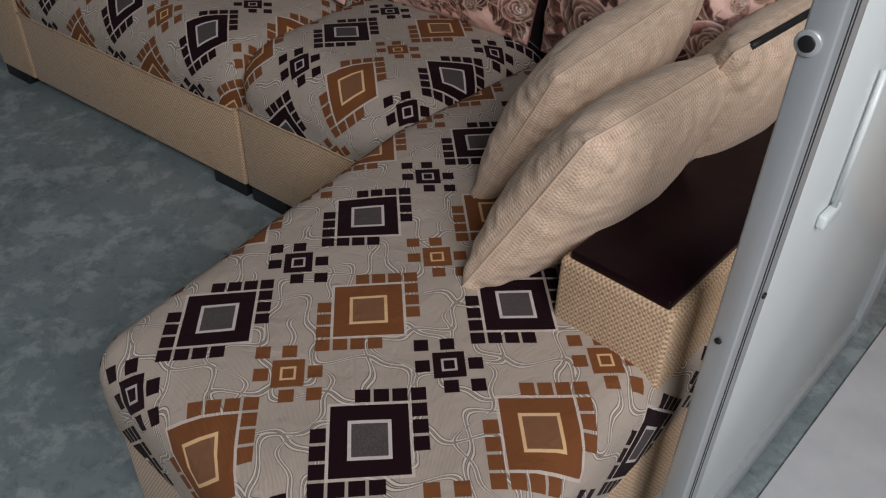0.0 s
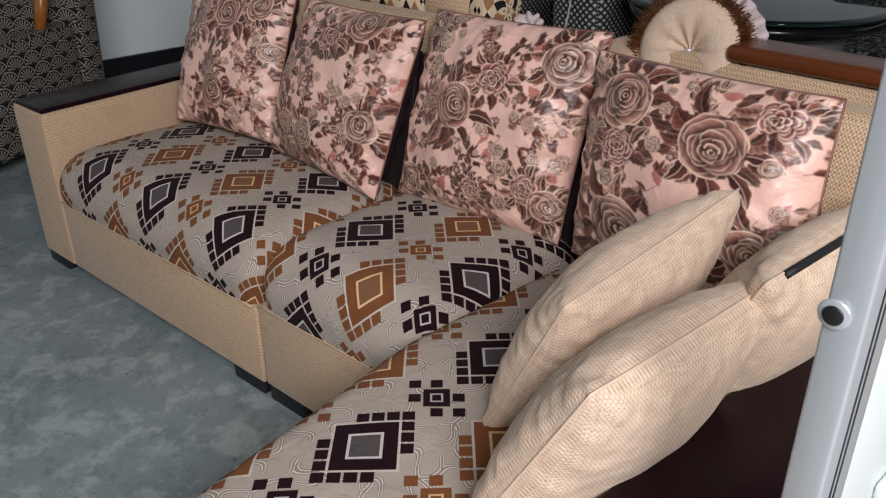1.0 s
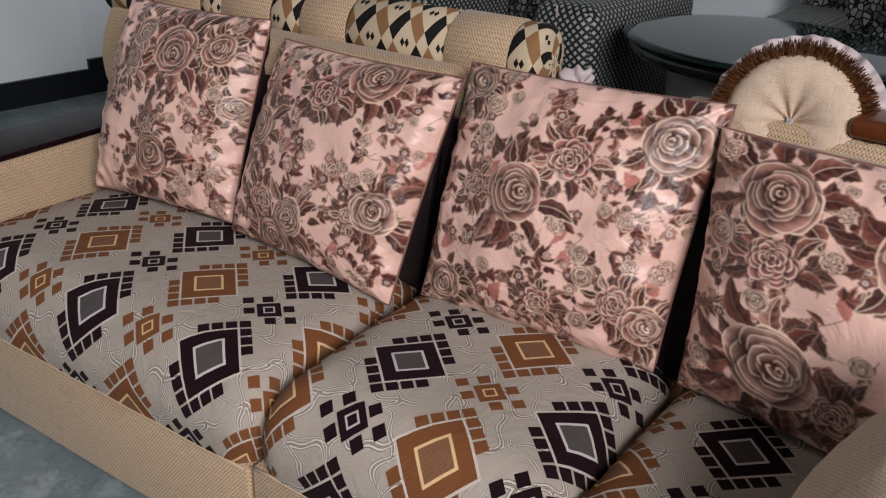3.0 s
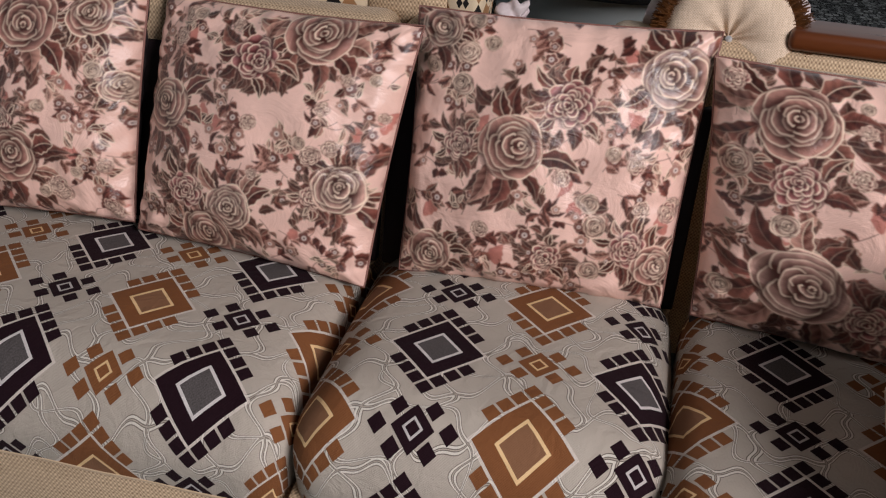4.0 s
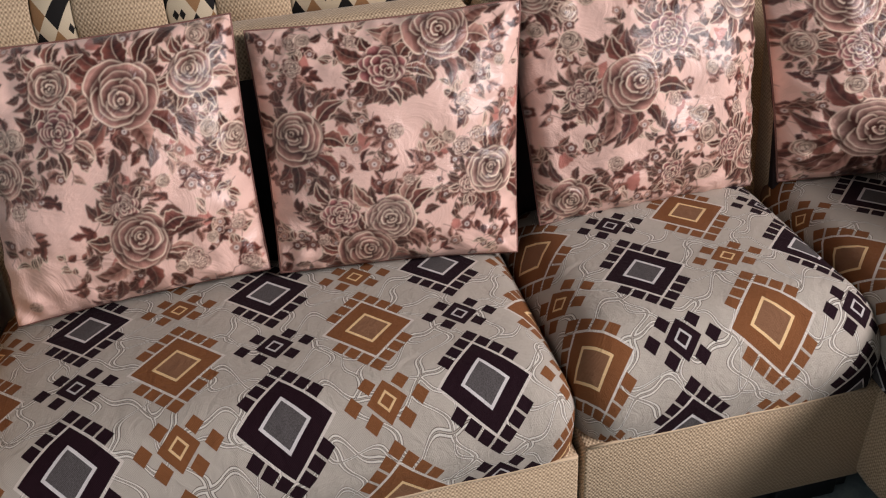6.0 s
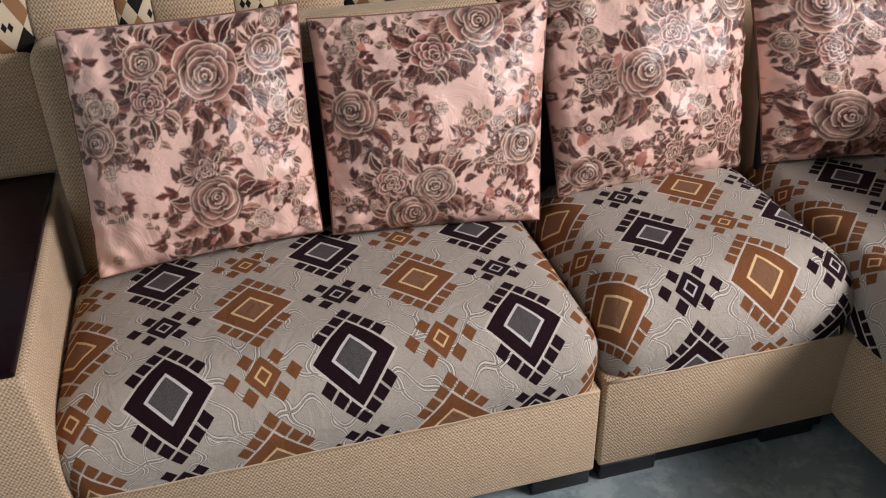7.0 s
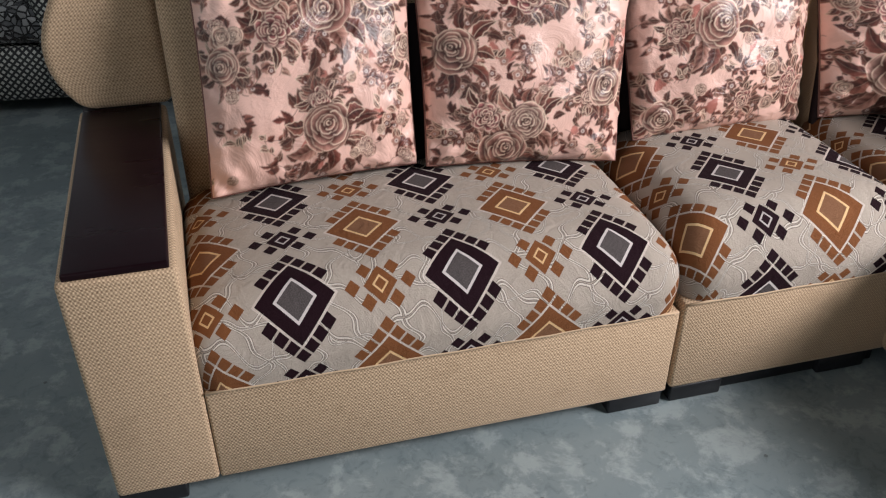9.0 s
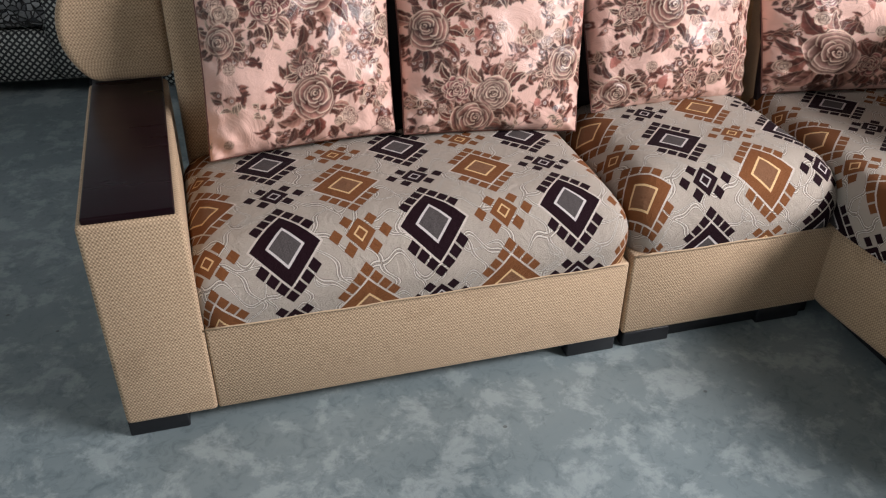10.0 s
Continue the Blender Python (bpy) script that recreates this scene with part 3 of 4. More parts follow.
part("plinth", rounded_box(0.015, 0.02, FZ, 0.565, 0.05, 0.066, 0.002, 1), BLACKFOOT, sofa2, "black recessed plinth")
feet(sofa2, [(0.01, 0.004), (0.40, 0.004), (0.01, 0.5)])

chaise = thing("sofa_section", M3, "tan woven chaise section with geometric patterned seat and dark arm top", "sofa", "corner sofa sections")
bm = rounded_box(0.0, 0, 0.06, 0.772, 1.36, 0.30, 0.03, 4)
bmesh.ops.bisect_plane(bm, geom=bm.verts[:] + bm.edges[:] + bm.faces[:], plane_co=(0, 0.76, 0), plane_no=(0, 1, 0))
for v in bm.verts:
    v.co.x += 0.14 * (1 - v.co.x / 0.8) * max(0.0, 1 - v.co.y / 0.76)
part("base", bm, WEAVE, chaise, "tan woven side panel")
ob = part("seat", draped(0.78, 1.34, 0.165, 0.045, 0.055, 0.015, (0.539, 0.491), 0.0, 0.078, seed=3, taper=0.14), JACQUARD, chaise, "brown and rust geometric jacquard seat")
ob.location = (-0.004, -0.006, 0.30)
armrest(chaise, 0.586, 0.772, 0.507, 1.2)
backrest(chaise, 0.0, 0.62, 1.27, inset=(0.0, 0.16))
bm = rounded_box(0.02, 0.3, FZ, 0.05, 1.3, 0.061, 0.002, 1)
for v in bm.verts:
    v.co.x += 0.14 * max(0.0, 1 - v.co.y / 0.76)
part("plinth", bm, BLACKFOOT, chaise, "black recessed plinth")
feet(chaise, [(0.10, 0.2), (0.03, 0.85), (0.3, 0.02), (0.66, 0.02)])

# ---- rose-printed cushions ----


class Print:
    """A cloth print drawn on an n x n grid of colours: leaves, small blossoms and roses on pink."""

    def __init__(self, n, seed):
        self.n = n
        self.rng = np.random.default_rng(seed)
        g = np.arange(n + 1) / n
        self.u, self.v = np.meshgrid(g, g)
        self.c = np.ones((n + 1, n + 1, 3)) * np.array(srgb("edc2b2"))
        k = np.sin(self.u * 9 + seed) * np.sin(self.v * 7 + 2 * seed)
        self.c *= (1 + 0.05 * k)[..., None]

    def window(self, x, y, r):
        n = self.n
        i0, i1 = max(0, int((x - r) * n)), min(n, int((x + r) * n) + 1)
        j0, j1 = max(0, int((y - r) * n)), min(n, int((y + r) * n) + 1)
        if i1 <= i0 or j1 <= j0:
            return None
        w = (slice(j0, j1 + 1), slice(i0, i1 + 1))
        return w, self.u[w] - x, self.v[w] - y

    @staticmethod
    def soft(d, w=0.006):
        return np.clip(0.5 - d / w, 0, 1)

    def lay(self, w, mask, col, a=1.0):
        m = (np.clip(mask, 0, 1) * a)[..., None]
        self.c[w] = self.c[w] * (1 - m) + np.asarray(col) * m

    def leaf(self, x, y, ln, wd, ang, tone, gold, line=0.75, bend=0.15):
        got = self.window(x, y, ln * 1.2)
        if not got:
            return
        w, du, dv = got
        a = du * np.cos(ang) + dv * np.sin(ang)
        b = -du * np.sin(ang) + dv * np.cos(ang)
        t = np.clip(a / ln, 0, 1)
        half = wd * np.sin(np.pi * t ** 0.75) * (1 + 0.08 * np.sin(t * 24)) + 1e-4
        b = b - bend * ln * np.sin(np.pi * t)
        inside = self.soft(np.abs(b) - half) * (a > 0) * (a < ln)
        q = np.clip(np.abs(b) / half, 0, 1)
        shade = np.where(b > 0, 0.25 + 0.75 * q, 0.35 * q) + 0.12 * np.sin(t * 30 - q * 5)
        shade = np.clip(shade, 0, 1)[..., None]
        self.lay(w, inside, np.array(tone[0]) * (1 - shade) + np.array(tone[1]) * shade)
        if line:
            rim = self.soft(np.abs(np.abs(b) - half) - 0.0022, 0.003) * (a > 0) * (a < ln)
            self.lay(w, np.maximum(inside * self.soft(np.abs(b) - 0.0014, 0.003), rim), gold, line)

    def stem(self, x, y, ln, ang, bend, col):
        got = self.window(x, y, ln * 1.2)
        if not got:
            return
        w, du, dv = got
        a = du * np.cos(ang) + dv * np.sin(ang)
        b = -du * np.sin(ang) + dv * np.cos(ang)
        t = np.clip(a / ln, 0, 1)
        self.lay(w, self.soft(np.abs(b - bend * ln * np.sin(np.pi * t)) - 0.0016, 0.003) * (a > 0) * (a < ln), col, 0.85)

    def blossom(self, x, y, r, tone):
        got = self.window(x, y, r * 1.1)
        if not got:
            return
        w, du, dv = got
        rr, th = np.hypot(du, dv), np.arctan2(dv, du)
        ph = self.rng.uniform(0, 6)
        edge = r * (0.74 + 0.26 * np.abs(np.cos(2.5 * th + ph)))
        self.lay(w, self.soft(rr - edge, 0.006), tone)
        self.lay(w, self.soft(np.abs(rr - edge) - 0.0014, 0.003), srgb("ecc9b4"), self.rng.choice((0.2, 0.9)))
        self.lay(w, self.soft(rr - r * 0.36, 0.006), srgb("f0ddd2"), 0.9)
        self.lay(w, self.soft(rr - r * 0.17, 0.005), srgb("4b2a2b"))

    def petal(self, x, y, r, px, py, rx, ry, ang, dark, light, gold, line):
        """An oval petal of a rose at (x, y), light at its outer rim, that shades what lies round it."""
        got = self.window(px, py, max(rx, ry) * 1.35)
        if not got:
            return
        w, du, dv = got
        a = du * np.cos(ang) + dv * np.sin(ang)
        b = -du * np.sin(ang) + dv * np.cos(ang)
        th = np.arctan2(b / ry, a / rx)
        e = np.hypot(a / rx, b / ry) * (1 + 0.05 * np.cos(3 * th + px * 40) + 0.025 * np.cos(7 * th + py * 50))
        d = (e - 1) * min(rx, ry)
        within = np.hypot(self.u[w] - x, self.v[w] - y) < r * 0.97
        self.lay(w, np.exp(-np.clip(d, 0, 1) / (0.10 * r)) * (d > 0) * within, np.array(dark) * 0.7, 0.75)
        shade = np.clip((a / rx + 0.1) / 0.85, 0, 1) ** 0.8
        vein = 0.9 + 0.1 * np.sin(b / ry * 13 + px * 60 + 2 * np.sin(a / rx * 4))
        shade = (shade * vein)[..., None]
        self.lay(w, self.soft(d), np.array(dark) * (1 - shade) + np.array(light) * shade)
        self.lay(w, self.soft(np.abs(d + 0.002) - 0.0024, 0.003) * (a > -0.35 * rx), gold, line)

    def rose(self, x, y, r, tight=0):
        rng = self.rng
        dark, light = np.array(srgb("47160f")), np.array(srgb("d39a8a"))
        if tight:
            dark, light = np.array(srgb("54161a")), np.array(srgb("c27d78"))
        elif rng.random() < 0.4:
            light = np.array(srgb("dfb0a0"))
        gold = np.array(srgb("fbe0c6"))
        ph = rng.uniform(0, 6.28)
        rings = [(0.56, 0.50, 4, 1.25), (0.46, 0.46, 4, 1.35), (0.34, 0.40, 3, 1.3), (0.25, 0.32, 3, 1.4), (0.16, 0.24, 3, 1.35), (0.08, 0.16, 2, 1.5), (0.03, 0.08, 2, 1.2)]
        if tight:
            rings = [(0.70, 0.32, 8, 1.0), (0.56, 0.29, 8, 1.0), (0.42, 0.25, 7, 1.0), (0.29, 0.21, 6, 1.0), (0.17, 0.17, 4, 1.0), (0.06, 0.12, 3, 1.0)]
        r = r * 0.86
        tilt, squash = rng.uniform(0, 3.14), rng.uniform(0.84, 0.98)
        cx, cy = rng.normal(0, 0.16, 2) * r
        for k, (off, rad, m, wide) in enumerate(rings):
            ph += 0.7 + rng.uniform(-0.3, 0.3)
            f = k / len(rings)
            deep = 1 - 0.28 * f
            for q in rng.permutation(m):
                a = ph + 2 * math.pi * q / m + rng.normal(0, 0.3)
                s = rng.uniform(0.8, 1.14)
                ox, oy = r * off * math.cos(a), r * off * math.sin(a)
                p, w = ox * math.cos(tilt) + oy * math.sin(tilt), (-ox * math.sin(tilt) + oy * math.cos(tilt)) * squash
                ox, oy = p * math.cos(tilt) - w * math.sin(tilt), p * math.sin(tilt) + w * math.cos(tilt)
                self.petal(x, y, r, x + ox + f * cx, y + oy + f * cy, r * rad * s, r * rad * wide * s, a, dark * deep, light * deep * rng.uniform(0.8, 1.1), gold, rng.uniform(0.55, 1.0))

    def draw(self, roses):
        rng = self.rng
        tones = [(srgb("2c0d08"), srgb("6d3a30")), (srgb("3a140f"), srgb("8a4f43")), (srgb("512419"), srgb("cf9a88")), (srgb("30100b"), srgb("9c6152"))]
        gold = srgb("f9dcc2")
        flat = [srgb("c07a6c"), srgb("b57064")]

        def clear(x, y, k):
            return min(math.hypot(x - q[0], y - q[1]) / q[2] for q in roses) > k

        for _ in range(12):
            self.leaf(rng.uniform(0, 1), rng.uniform(0, 1), rng.uniform(0.06, 0.11), rng.uniform(0.018, 0.03), rng.uniform(0, 6.28), (flat[0], flat[1]), flat[0], 0)
        # sprays: a bent stem with paired leaves, a blossom or a bud at its tip
        for _ in range(165):
            x, y, a0 = rng.uniform(0, 1), rng.uniform(0, 1), rng.uniform(0, 6.28)
            ln, bend = rng.uniform(0.05, 0.11), rng.uniform(-0.25, 0.25)
            self.stem(x, y, ln, a0, bend, srgb("5b3029"))
            tone, line = tones[rng.integers(0, 4)], rng.choice((0.0, 0.0, 0.25, 0.7))
            for k in range(rng.integers(3, 7)):
                t = rng.uniform(0.1, 1.0)
                side = bend * ln * math.sin(math.pi * t)
                self.leaf(x + t * ln * math.cos(a0) - side * math.sin(a0), y + t * ln * math.sin(a0) + side * math.cos(a0), rng.uniform(0.026, 0.066), rng.uniform(0.007, 0.017),
                          a0 + rng.choice((-1, 1)) * rng.uniform(0.4, 1.2), tone, gold, line, rng.uniform(-0.2, 0.2))
            if rng.random() < 0.6:
                self.blossom(x + ln * math.cos(a0), y + ln * math.sin(a0), rng.uniform(0.016, 0.028), srgb("6a3c33") if rng.random() < 0.6 else srgb("a57869"))
        # dark undergrowth behind the roses, then their own leaves
        for x, y, r, tight in roses:
            for _ in range(20):
                a, q = rng.uniform(0, 6.28), rng.uniform(0.6, 1.35) * r
                self.leaf(x + q * math.cos(a), y + q * math.sin(a), rng.uniform(0.4, 0.8) * r, 0.17 * r, a + rng.normal(0, 0.6), (srgb("35160f"), srgb("6e4237")), gold, 0.15)
        for x, y, r, tight in roses:
            a0 = rng.uniform(0, 6.28)
            for k in range(9):
                a = a0 + k * 0.7 + rng.normal(0, 0.2)
                self.leaf(x + 0.7 * r * math.cos(a), y + 0.7 * r * math.sin(a), rng.uniform(0.65, 1.25) * r, rng.uniform(0.17, 0.29) * r, a + rng.normal(0, 0.25), tones[rng.integers(0, 4)], gold, rng.choice((0.2, 0.75)))
        for _ in range(30):
            x, y = rng.uniform(0.03, 0.97), rng.uniform(0.03, 0.97)
            if clear(x, y, 1.3):
                self.rose(x, y, rng.uniform(0.026, 0.05), int(rng.random() < 0.6))
        for x, y, r, tight in sorted(roses, key=lambda q: -q[3]):
            self.rose(x, y, r, tight)
        # uneven inking: broad and fine tone drift
        for cells, depth in ((9, 0.08), (60, 0.12)):
            grid = rng.uniform(-1, 1, (cells + 2, cells + 2))
            p, q = self.u * cells, self.v * cells
            i, j = p.astype(int), q.astype(int)
            p, q = p - i, q - j
            tone = (grid[j, i] * (1 - p) + grid[j, i + 1] * p) * (1 - q) + (grid[j + 1, i] * (1 - p) + grid[j + 1, i + 1] * p) * q
            ink = np.clip(1.25 - self.c[..., 1] * 2.2, 0.15, 1)
            self.c *= (1 + depth * tone * 1.6 * ink)[..., None]
        # the ink bleeds a little into the cloth
        for axis in (0, 1):
            self.c = self.c * 0.6 + (np.roll(self.c, 1, axis) + np.roll(self.c, -1, axis)) * 0.2
        return np.clip(self.c, 0.0, 1.0)


def rose_cushion(corners, thick, roses, seed=0, n=400):
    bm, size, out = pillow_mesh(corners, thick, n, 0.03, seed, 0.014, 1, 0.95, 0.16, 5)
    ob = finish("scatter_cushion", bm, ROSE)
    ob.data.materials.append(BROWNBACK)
    drawn = Print(n, seed).draw(roses)
    me = ob.data
    # the print follows the cloth: the face's vertices lie row by row, the plain back takes the ground colour
    col = np.ones((len(me.vertices), 4))
    col[:, :3] = srgb("edc2b2")
    col[:(n + 1) ** 2, :3] = drawn.reshape(-1, 3)
    me.color_attributes.new("print", "FLOAT_COLOR", "POINT").data.foreach_set("color", col.ravel())
    tagged(ob, "pink satin scatter cushion printed with mauve roses", "cushion", "rose cushions")
    part("piping", tube(rim_of(corners, 0.03), 0.0028, 6, True), PIPING, ob, "dull mauve seam cord")
    return ob


rose_cushion(((-2.135, 2.143, 0.470), (-1.677, 2.216, 0.483), (-2.135, 2.31, 0.932), (-1.675, 2.36, 0.937)), 0.2,
             [(0.58, 0.78, 0.15, 0), (0.34, 0.69, 0.095, 1), (0.32, 0.85, 0.09, 0), (0.83, 0.82, 0.10, 0), (0.55, 0.25, 0.135, 0), (0.52, 0.38, 0.07, 1), (0.1, 0.56, 0.085, 0), (0.95, 0.55, 0.07, 0)], 1)
rose_cushion(((-1.655, 2.197, 0.482), (-1.19, 2.225, 0.446), (-1.66, 2.385, 0.895), (-1.145, 2.38, 0.905)), 0.2,
             [(0.14, 0.56, 0.125, 0), (0.68, 0.93, 0.14, 0), (0.47, 0.8, 0.105, 1), (0.87, 0.37, 0.115, 0), (0.78, 0.32, 0.06, 1), (0.27, 0.24, 0.09, 1), (0.46, 0.21, 0.11, 0), (0.36, 0.07, 0.13, 0)], 2)
rose_cushion(((-1.135, 2.262, 0.478), (-0.656, 2.345, 0.464), (-1.178, 2.45, 0.920), (-0.65, 2.485, 0.937)), 0.21,
             [(0.38, 0.53, 0.135, 0), (0.56, 0.7, 0.10, 1), (0.89, 0.83, 0.14, 0), (0.2, 0.52, 0.07, 1), (0.83, 0.22, 0.085, 1), (0.93, 0.16, 0.09, 0), (0.55, 0.15, 0.07, 1), (0.12, 0.1, 0.1, 0), (0.1, 0.93, 0.09, 0)], 3)
rose_cushion(((-0.602, 2.33, 0.473), (-0.05, 2.28, 0.472), (-0.655, 2.45, 0.905), (-0.113, 2.43, 0.915)), 0.21,
             [(0.24, 0.82, 0.15, 0), (0.27, 0.6, 0.10, 1), (0.08, 0.65, 0.07, 0), (0.66, 0.72, 0.15, 0), (0.86, 0.88, 0.10, 1), (0.3, 0.25, 0.16, 0), (0.5, 0.17, 0.09, 1), (0.85, 0.35, 0.12, 0)], 4)

# ---- plain tan cushions by the arm ----


def tan_cushion(foot, ear, along, w, seed, zip_run=None):
    """A tan cushion standing on its seam, its near edge from foot up to ear, its width running along."""
    foot, ear = Vector(foot), Vector(ear)
    run = Vector(along).normalized() * w
    corners = (foot, foot + run, ear, ear + run)
    bm, (wide, high), out = pillow_mesh(corners, 0.17, 110, 0.03, seed, 0.009, 0, 0.85, 0.06)
    lay = bm.loops.layers.uv.verify()
    for f in bm.faces:
        for l in f.loops:
            l[lay].uv = (l[lay].uv[0] * wide, l[lay].uv[1] * high)
    ob = finish("scatter_cushion", bm, PALETAN)
    tagged(ob, "plain tan slub scatter cushion leaning beside the dark arm", "cushion", "tan cushions")
    part("seam", tube(rim_of(corners, 0.03), 0.0022, 6, True), PALETAN, ob)
    if zip_run:
        a, b = zip_run
        top = [ear + run * (a + (b - a) * k / 10 + 0.5) - (ear - foot) * (0.012 * (1 - (2 * (a + (b - a) * k / 10)) ** 2)) + out * 0.004 for k in range(11)]
        part("zip", tube(top, 0.0065, 6), ZIP, ob, "black zip along the seam")
    return ob


tan_cushion((-0.154, 1.535, 0.472), (0.008, 1.578, 0.788), (0.03, 1, 0.0), 0.40, 11)
tan_cushion((-0.304, 1.735, 0.468), (-0.151, 1.73, 0.768), (0.0, 1, 0.10), 0.44, 12)
tan_cushion((-0.124, 1.90, 0.470), (0.037, 1.90, 0.815), (0.05, 1, 0.02), 0.44, 13, (-0.40, 0.36))

# ---- the glass door leaf ----
door = thing("door_1", pose(0.244, 1.57, 0), "open aluminium door leaf, glass pane with brightness coloured in", "door", kind="structure")
stile = part("door_frame", rounded_box(-0.0165, 0, FZ + 0.01, 0.0165, 0.062, 2.1, 0.003, 2), ALU, door, "brushed aluminium stile")
for y in (0.022, 0.032):
    part("groove", rounded_box(0.016, y, FZ + 0.02, 0.0172, y + 0.003, 2.08, 0), RUBBER, stile, "dark gasket line", False)
part("door_frame", rounded_box(-0.0165, 0.86, FZ + 0.01, 0.0165, 0.945, 2.1, 0.003, 2), ALU, door, "brushed aluminium stile")
part("bottom_rail", rounded_box(-0.0155, 0.0625, FZ + 0.01, 0.0155, 0.8595, FZ + 0.06, 0.003, 2), ALU, door, "brushed aluminium rail")
part("top_rail", rounded_box(-0.0155, 0.0625, 2.03, 0.0155, 0.8595, 2.1, 0.003, 2), ALU, door, "brushed aluminium rail")
# opaque pane: sky reflection and the bright floor behind are put into its colour
pane = part("pane", rounded_box(-0.004, 0.0625, FZ + 0.0605, 0.004, 0.8595, 2.0295, 0.001, 1), BRIGHTPANE, door, "glass pane coloured pale for reflected sky and bright floor")
pane.visible_shadow = False


def disc(x, y, z, r, axis, mat, name, parent, depth=0.003):
    bm = lathe([(r * 0.85, 0), (r, depth * 0.3), (r, depth * 0.7), (r * 0.9, depth)], 20)
    rot = {"-y": pose(x, y, z, 90, 0, 0), "x": pose(x, y, z, 0, 90, 0)}[axis]
    bm.transform(rot)
    return part(name, bm, mat, parent)


lock = disc(-0.0075, 0.0, 0.996, 0.0135, "-y", ALU, "lock_cylinder", stile, 0.004)
disc(-0.0075, -0.004, 0.996, 0.0085, "-y", SCREW, "keyhole", stile, 0.002)
disc(0.0165, 0.046, 0.664, 0.0045, "x", SCREW, "screw", stile)
disc(-0.004, 0.0, 0.606, 0.0045, "-y", SCREW, "screw", stile)
bolt = part("bolt", tube([(0.012, 0.25, 0.69), (0.012, 0.25, 0.89)], 0.004, 10), BRIGHTPANE, door, "pale grey tower bolt")
part("bolt_knob", rounded_box(0.0045, 0.215, 0.67, 0.018, 0.27, 0.692, 0.005, 3), BRIGHTPANE, bolt)

# ---- furniture behind the sofa ----
back_sofa = thing("sofa", pose(-0.432, 2.80, 0, 0, 0, 2), "tan woven sofa with varnished wooden arm behind the corner sofa", "sofa")
part("seat", rounded_box(-0.42, 0.05, FZ + 0.06, 1.05, 0.7, 0.44, 0.05, 4), WEAVE, back_sofa, "tan woven seat")
bm = rounded_box(-0.44, -0.06, FZ + 0.06, 1.1, 0.07, 0.852, 0.04, 5)
part("backrest", bm, WEAVE, back_sofa, "tan woven back")
part("armrest", rounded_box(-0.09, -0.055, 0.853, 1.0, 0.07, 0.893, 0.014, 4), TEAK, back_sofa, "varnished brown wooden rail")
for x in (-0.38, 0.95):
    part("leg", rounded_box(x, 0.3, FZ, x + 0.06, 0.36, FZ + 0.061, 0.006, 2), BLACKFOOT, back_sofa)


def round_cushion():
    m = pose(-0.632, 2.79, 0.848, 74, 0, 6) @ Matrix.Scale(0.84, 4)
    ob = thing("round_cushion", m, "round tufted tan cushion with copper fringe and frilled edge", "cushion")
    prof = [(0.004, 0.022), (0.02, 0.03), (0.05, 0.052), (0.09, 0.066), (0.13, 0.058), (0.15, 0.04), (0.158, 0.0), (0.15, -0.03), (0.11, -0.05), (0.02, -0.055)]
    bm = lathe(prof, 64)
    lay = bm.loops.layers.uv.verify()
    for v in bm.verts:
        r, t = math.hypot(v.co.x, v.co.y), math.atan2(v.co.y, v.co.x)
        if v.co.z > 0:
            v.co.z -= 0.008 * max(0.0, 1 - r / 0.12) * (1 + math.cos(9 * t))
    for f in bm.faces:
        for l in f.loops:
            l[lay].uv = (l.vert.co.x, l.vert.co.y)
    part("pad", bm, PALETAN, ob, "tufted tan pad")
    bm = bmesh.new()
    rng = random.Random(5)
    for k in range(2600):
        t = rng.uniform(0, 2 * math.pi)
        r0, r1 = rng.uniform(0.135, 0.15), rng.uniform(0.165, 0.19)
        z0, z1 = rng.uniform(0.0, 0.045), rng.uniform(-0.015, 0.06)
        dt, w = rng.uniform(-0.1, 0.1), 0.0011
        p = [(r0, t - w / r0, z0), (r0, t + w / r0, z0 + 0.002), (r1, t + dt + w / r1, z1), (r1, t + dt - w / r1, z1 + 0.002)]
        bm.faces.new([bm.verts.new((a * math.cos(b), a * math.sin(b), c)) for a, b, c in p])
    part("fringe", bm, FRINGE, ob, "copper brown fringe", False)
    bm = bmesh.new()
    rows = []
    for r in (0.15, 0.18, 0.205):
        rows.append([bm.verts.new((r * math.cos(2 * math.pi * k / 160), r * math.sin(2 * math.pi * k / 160), -0.03 + (r - 0.15) * 0.22 * math.sin(k * 1.1) + 0.01 * math.sin(k * 0.37))) for k in range(160)])
    for a, b in zip(rows, rows[1:]):
        for k in range(160):
            bm.faces.new((a[k], a[(k + 1) % 160], b[(k + 1) % 160], b[k]))
    part("frill", bm, FRILL, ob, "white floral frill")
    part("button", lathe([(0.003, 0.024), (0.009, 0.026), (0.008, 0.033), (0.003, 0.036)], 12), GEM, ob, "cut glass button", False)
    return ob


round_cushion()


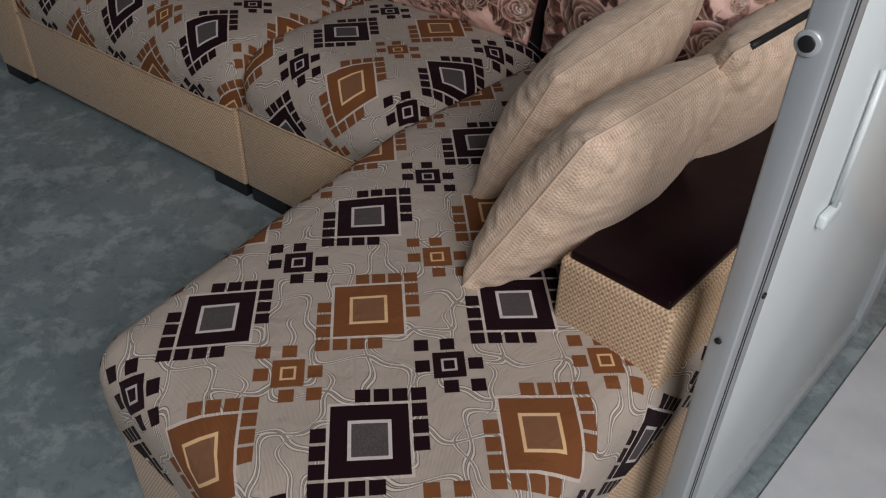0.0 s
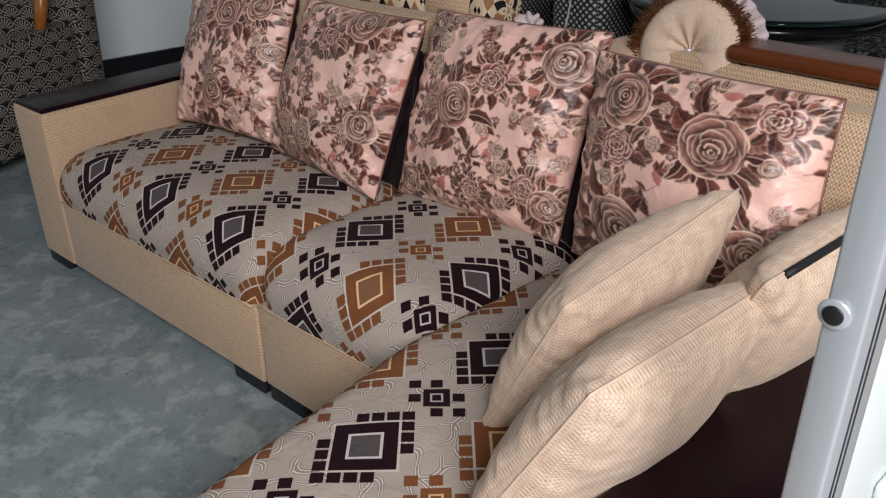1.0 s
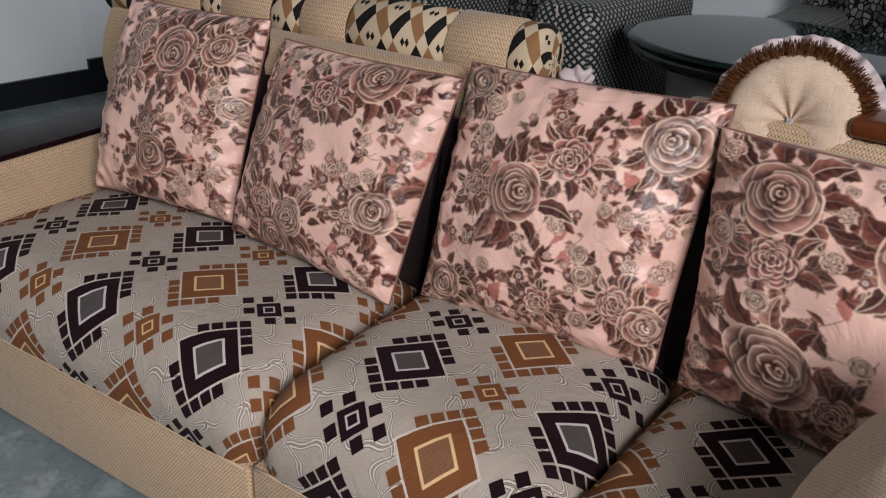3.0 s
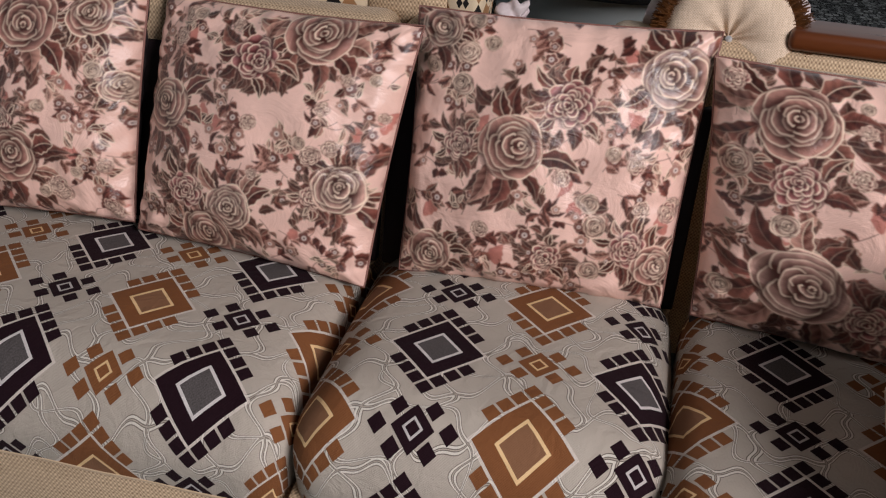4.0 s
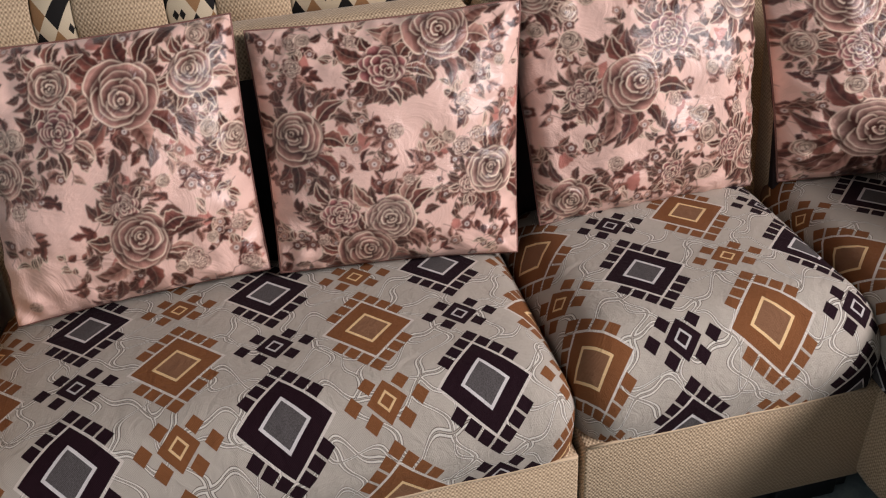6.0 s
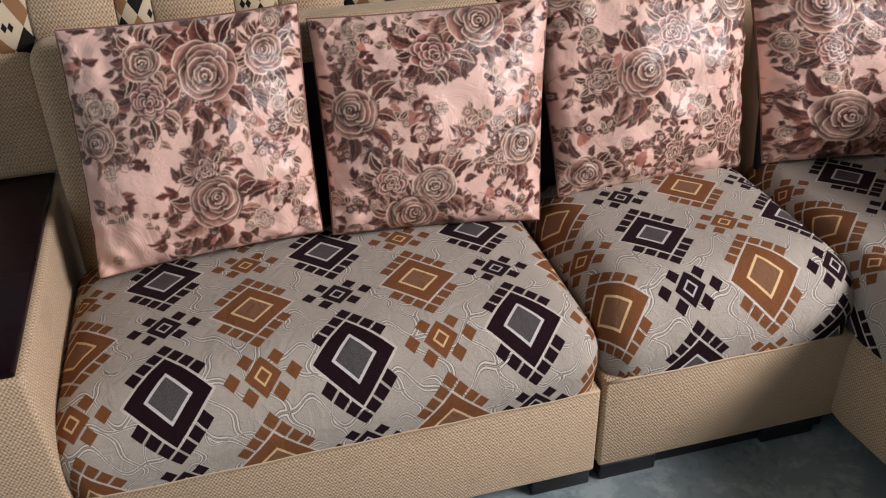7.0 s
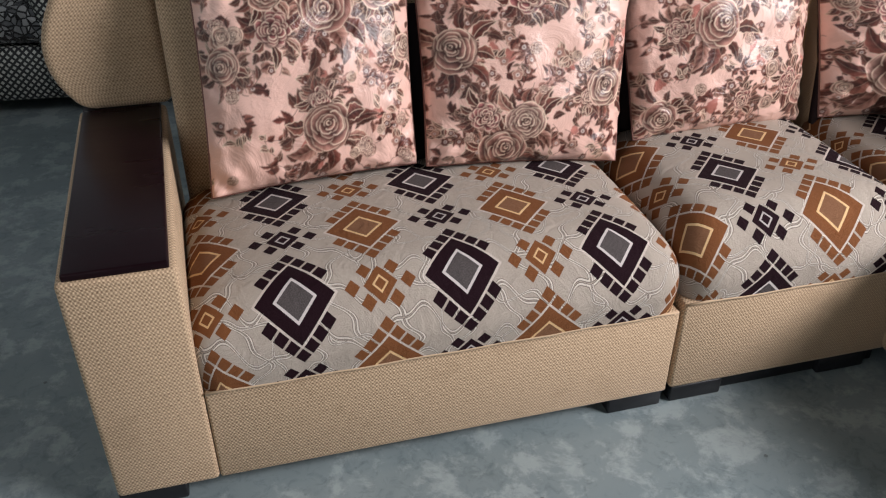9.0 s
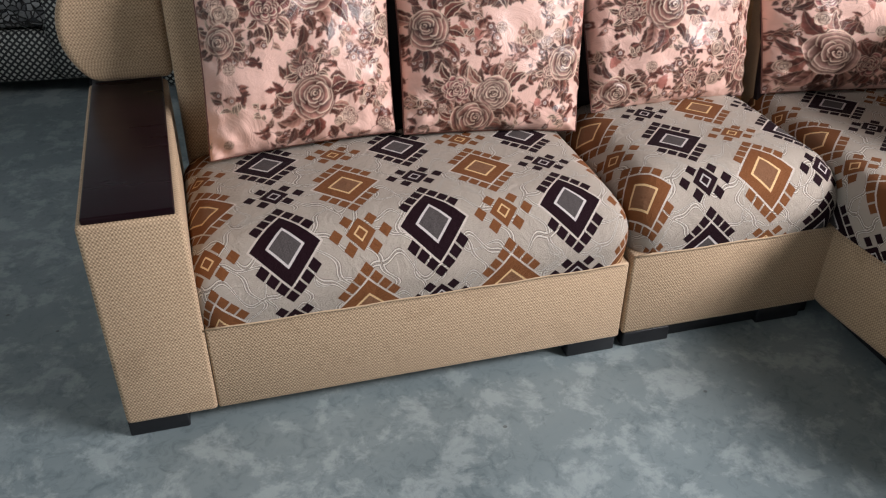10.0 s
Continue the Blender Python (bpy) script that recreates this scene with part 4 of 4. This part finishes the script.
def wrapped_sofa(m, w, label, arm=0.66):
    ob = thing("sofa", m, label, "sofa", "wrapped black sofas")
    part("seat", rounded_box(0, 0.0, FZ + 0.07, w, 0.8, 0.30, 0.03, 3), DOTTED, ob, "black dotted base")
    part("cushion", rounded_box(0.02, -0.02, 0.31, w - 0.02, 0.75, 0.47, 0.06, 5), MOSAIC, ob, "black and grey mosaic seat in plastic film")
    part("backrest", rounded_box(0, 0.55, 0.47, w, 0.82, 0.86, 0.08, 6), MOSAIC, ob, "black and grey mosaic back in plastic film")
    for a in (0.0, w - 0.2):
        part("armrest", rounded_box(a - 0.03, -0.03, FZ + 0.07, a + 0.23, 0.84, arm, 0.07, 6), DOTTED, ob, "black dotted arm in plastic film")
    for a in (0.05, w - 0.11):
        part("leg", rounded_box(a, 0.05, FZ, a + 0.06, 0.11, FZ + 0.071, 0.006, 2), BLACKFOOT, ob)
    return ob


wrapped_sofa(pose(-4.3, 3.75, 0, 0, 0, 0), 1.62, "black dotted sofa wrapped in clear plastic film")
wrapped_sofa(pose(-1.25, 4.36, 0) @ Matrix.Diagonal((1, 1, 1.18, 1)), 2.2, "long black mosaic sofa wrapped in clear plastic film")
armchair = wrapped_sofa(pose(-2.45, 3.6, 0, 0, 0, 0), 0.92, "black dotted armchair wrapped in clear plastic film", 0.86)
part("strap", tube([(0.80 + 0.012 * math.sin(k * 0.7), -0.036 + 0.02 * (k / 14) ** 6, 0.30 + 0.55 * k / 14) for k in range(15)], 0.004, 6), FRILL, armchair, "thin white packing strap")

table = thing("round_table", pose(-1.0, 3.81, 0) @ Matrix.Diagonal((0.94, 0.94, 1.25, 1)), "black lacquered round table with a glass top", "table")
part("tabletop", lathe([(0.40, 0.59), (0.46, 0.60), (0.47, 0.615), (0.46, 0.63), (0.40, 0.635)], 72), BLACKGLOSS, table, "black lacquered round top")
glass = Nodes("clear_table_glass", 0.03, spec=0.6)
glass.b.inputs["Transmission Weight"].default_value, glass.b.inputs["IOR"].default_value = 1.0, 1.45
glass.colour(srgb("3f5a55"))
part("glass_top", lathe([(0.45, 0.637), (0.49, 0.639), (0.49, 0.646), (0.45, 0.648)], 72), glass.mat, table, "clear glass plate")
part("base", lathe([(0.30, FZ), (0.31, 0.05), (0.27, 0.08), (0.29, 0.30), (0.33, 0.55), (0.36, 0.588)], 48), MOSAIC, table, "dark carved drum base")

# ---- the fan-patterned armchair ----
chair = thing("armchair", pose(-3.11, 1.69, 0, 0, 0, 31), "black armchair with cream fan scallops and wooden frame", "chair")
part("seat", rounded_box(-0.72, 0.06, 0.2, -0.125, 0.74, 0.42, 0.04, 4), SCALLOP, chair, "fan patterned seat")
for x in (-0.12, -0.86):
    part("side_panel", rounded_box(x, 0.035, FZ + 0.07, x + 0.13, 0.745, 0.56, 0.03, 4), SCALLOP, chair, "fan patterned low side")
bm = rounded_box(-0.86, 0.75, FZ + 0.07, 0.012, 0.9, 1.05, 0.035, 4)
for v in bm.verts:
    v.co.y += 0.1 * max(0.0, v.co.z - 0.45)
part("backrest", bm, SCALLOP, chair, "fan patterned back")
for x in (-0.05, -0.80):
    part("arm", tube([(x, 0.60, 0.555), (x, 0.64, 0.66), (x, 0.68, 0.8), (x, 0.74, 0.92)], [0.022, 0.03, 0.028, 0.022], 10), HONEY, chair, "honey varnished wooden scroll")
    part("leg", tube([(x + 0.04, -0.03, FZ), (x + 0.035, -0.01, 0.15), (x + 0.03, 0.0, 0.3), (x + 0.03, 0.0, 0.52)], [0.03, 0.036, 0.034, 0.03], 8), TEAK, chair, "brown wooden front leg")
    part("leg", tube([(x + 0.03, 0.82, FZ), (x + 0.03, 0.82, FZ + 0.075)], [0.02, 0.026], 10), TEAK, chair, "brown wooden back leg")
part("seat_cushion", rounded_box(-0.70, -0.045, 0.345, -0.07, 0.058, 0.50, 0.035, 5), MAUVEPRINT, chair, "white cushion with mauve motifs")
part("front_rail", rounded_box(-0.80, -0.02, 0.26, -0.02, 0.02, 0.34, 0.008, 2), TEAK, chair, "brown wooden rail")
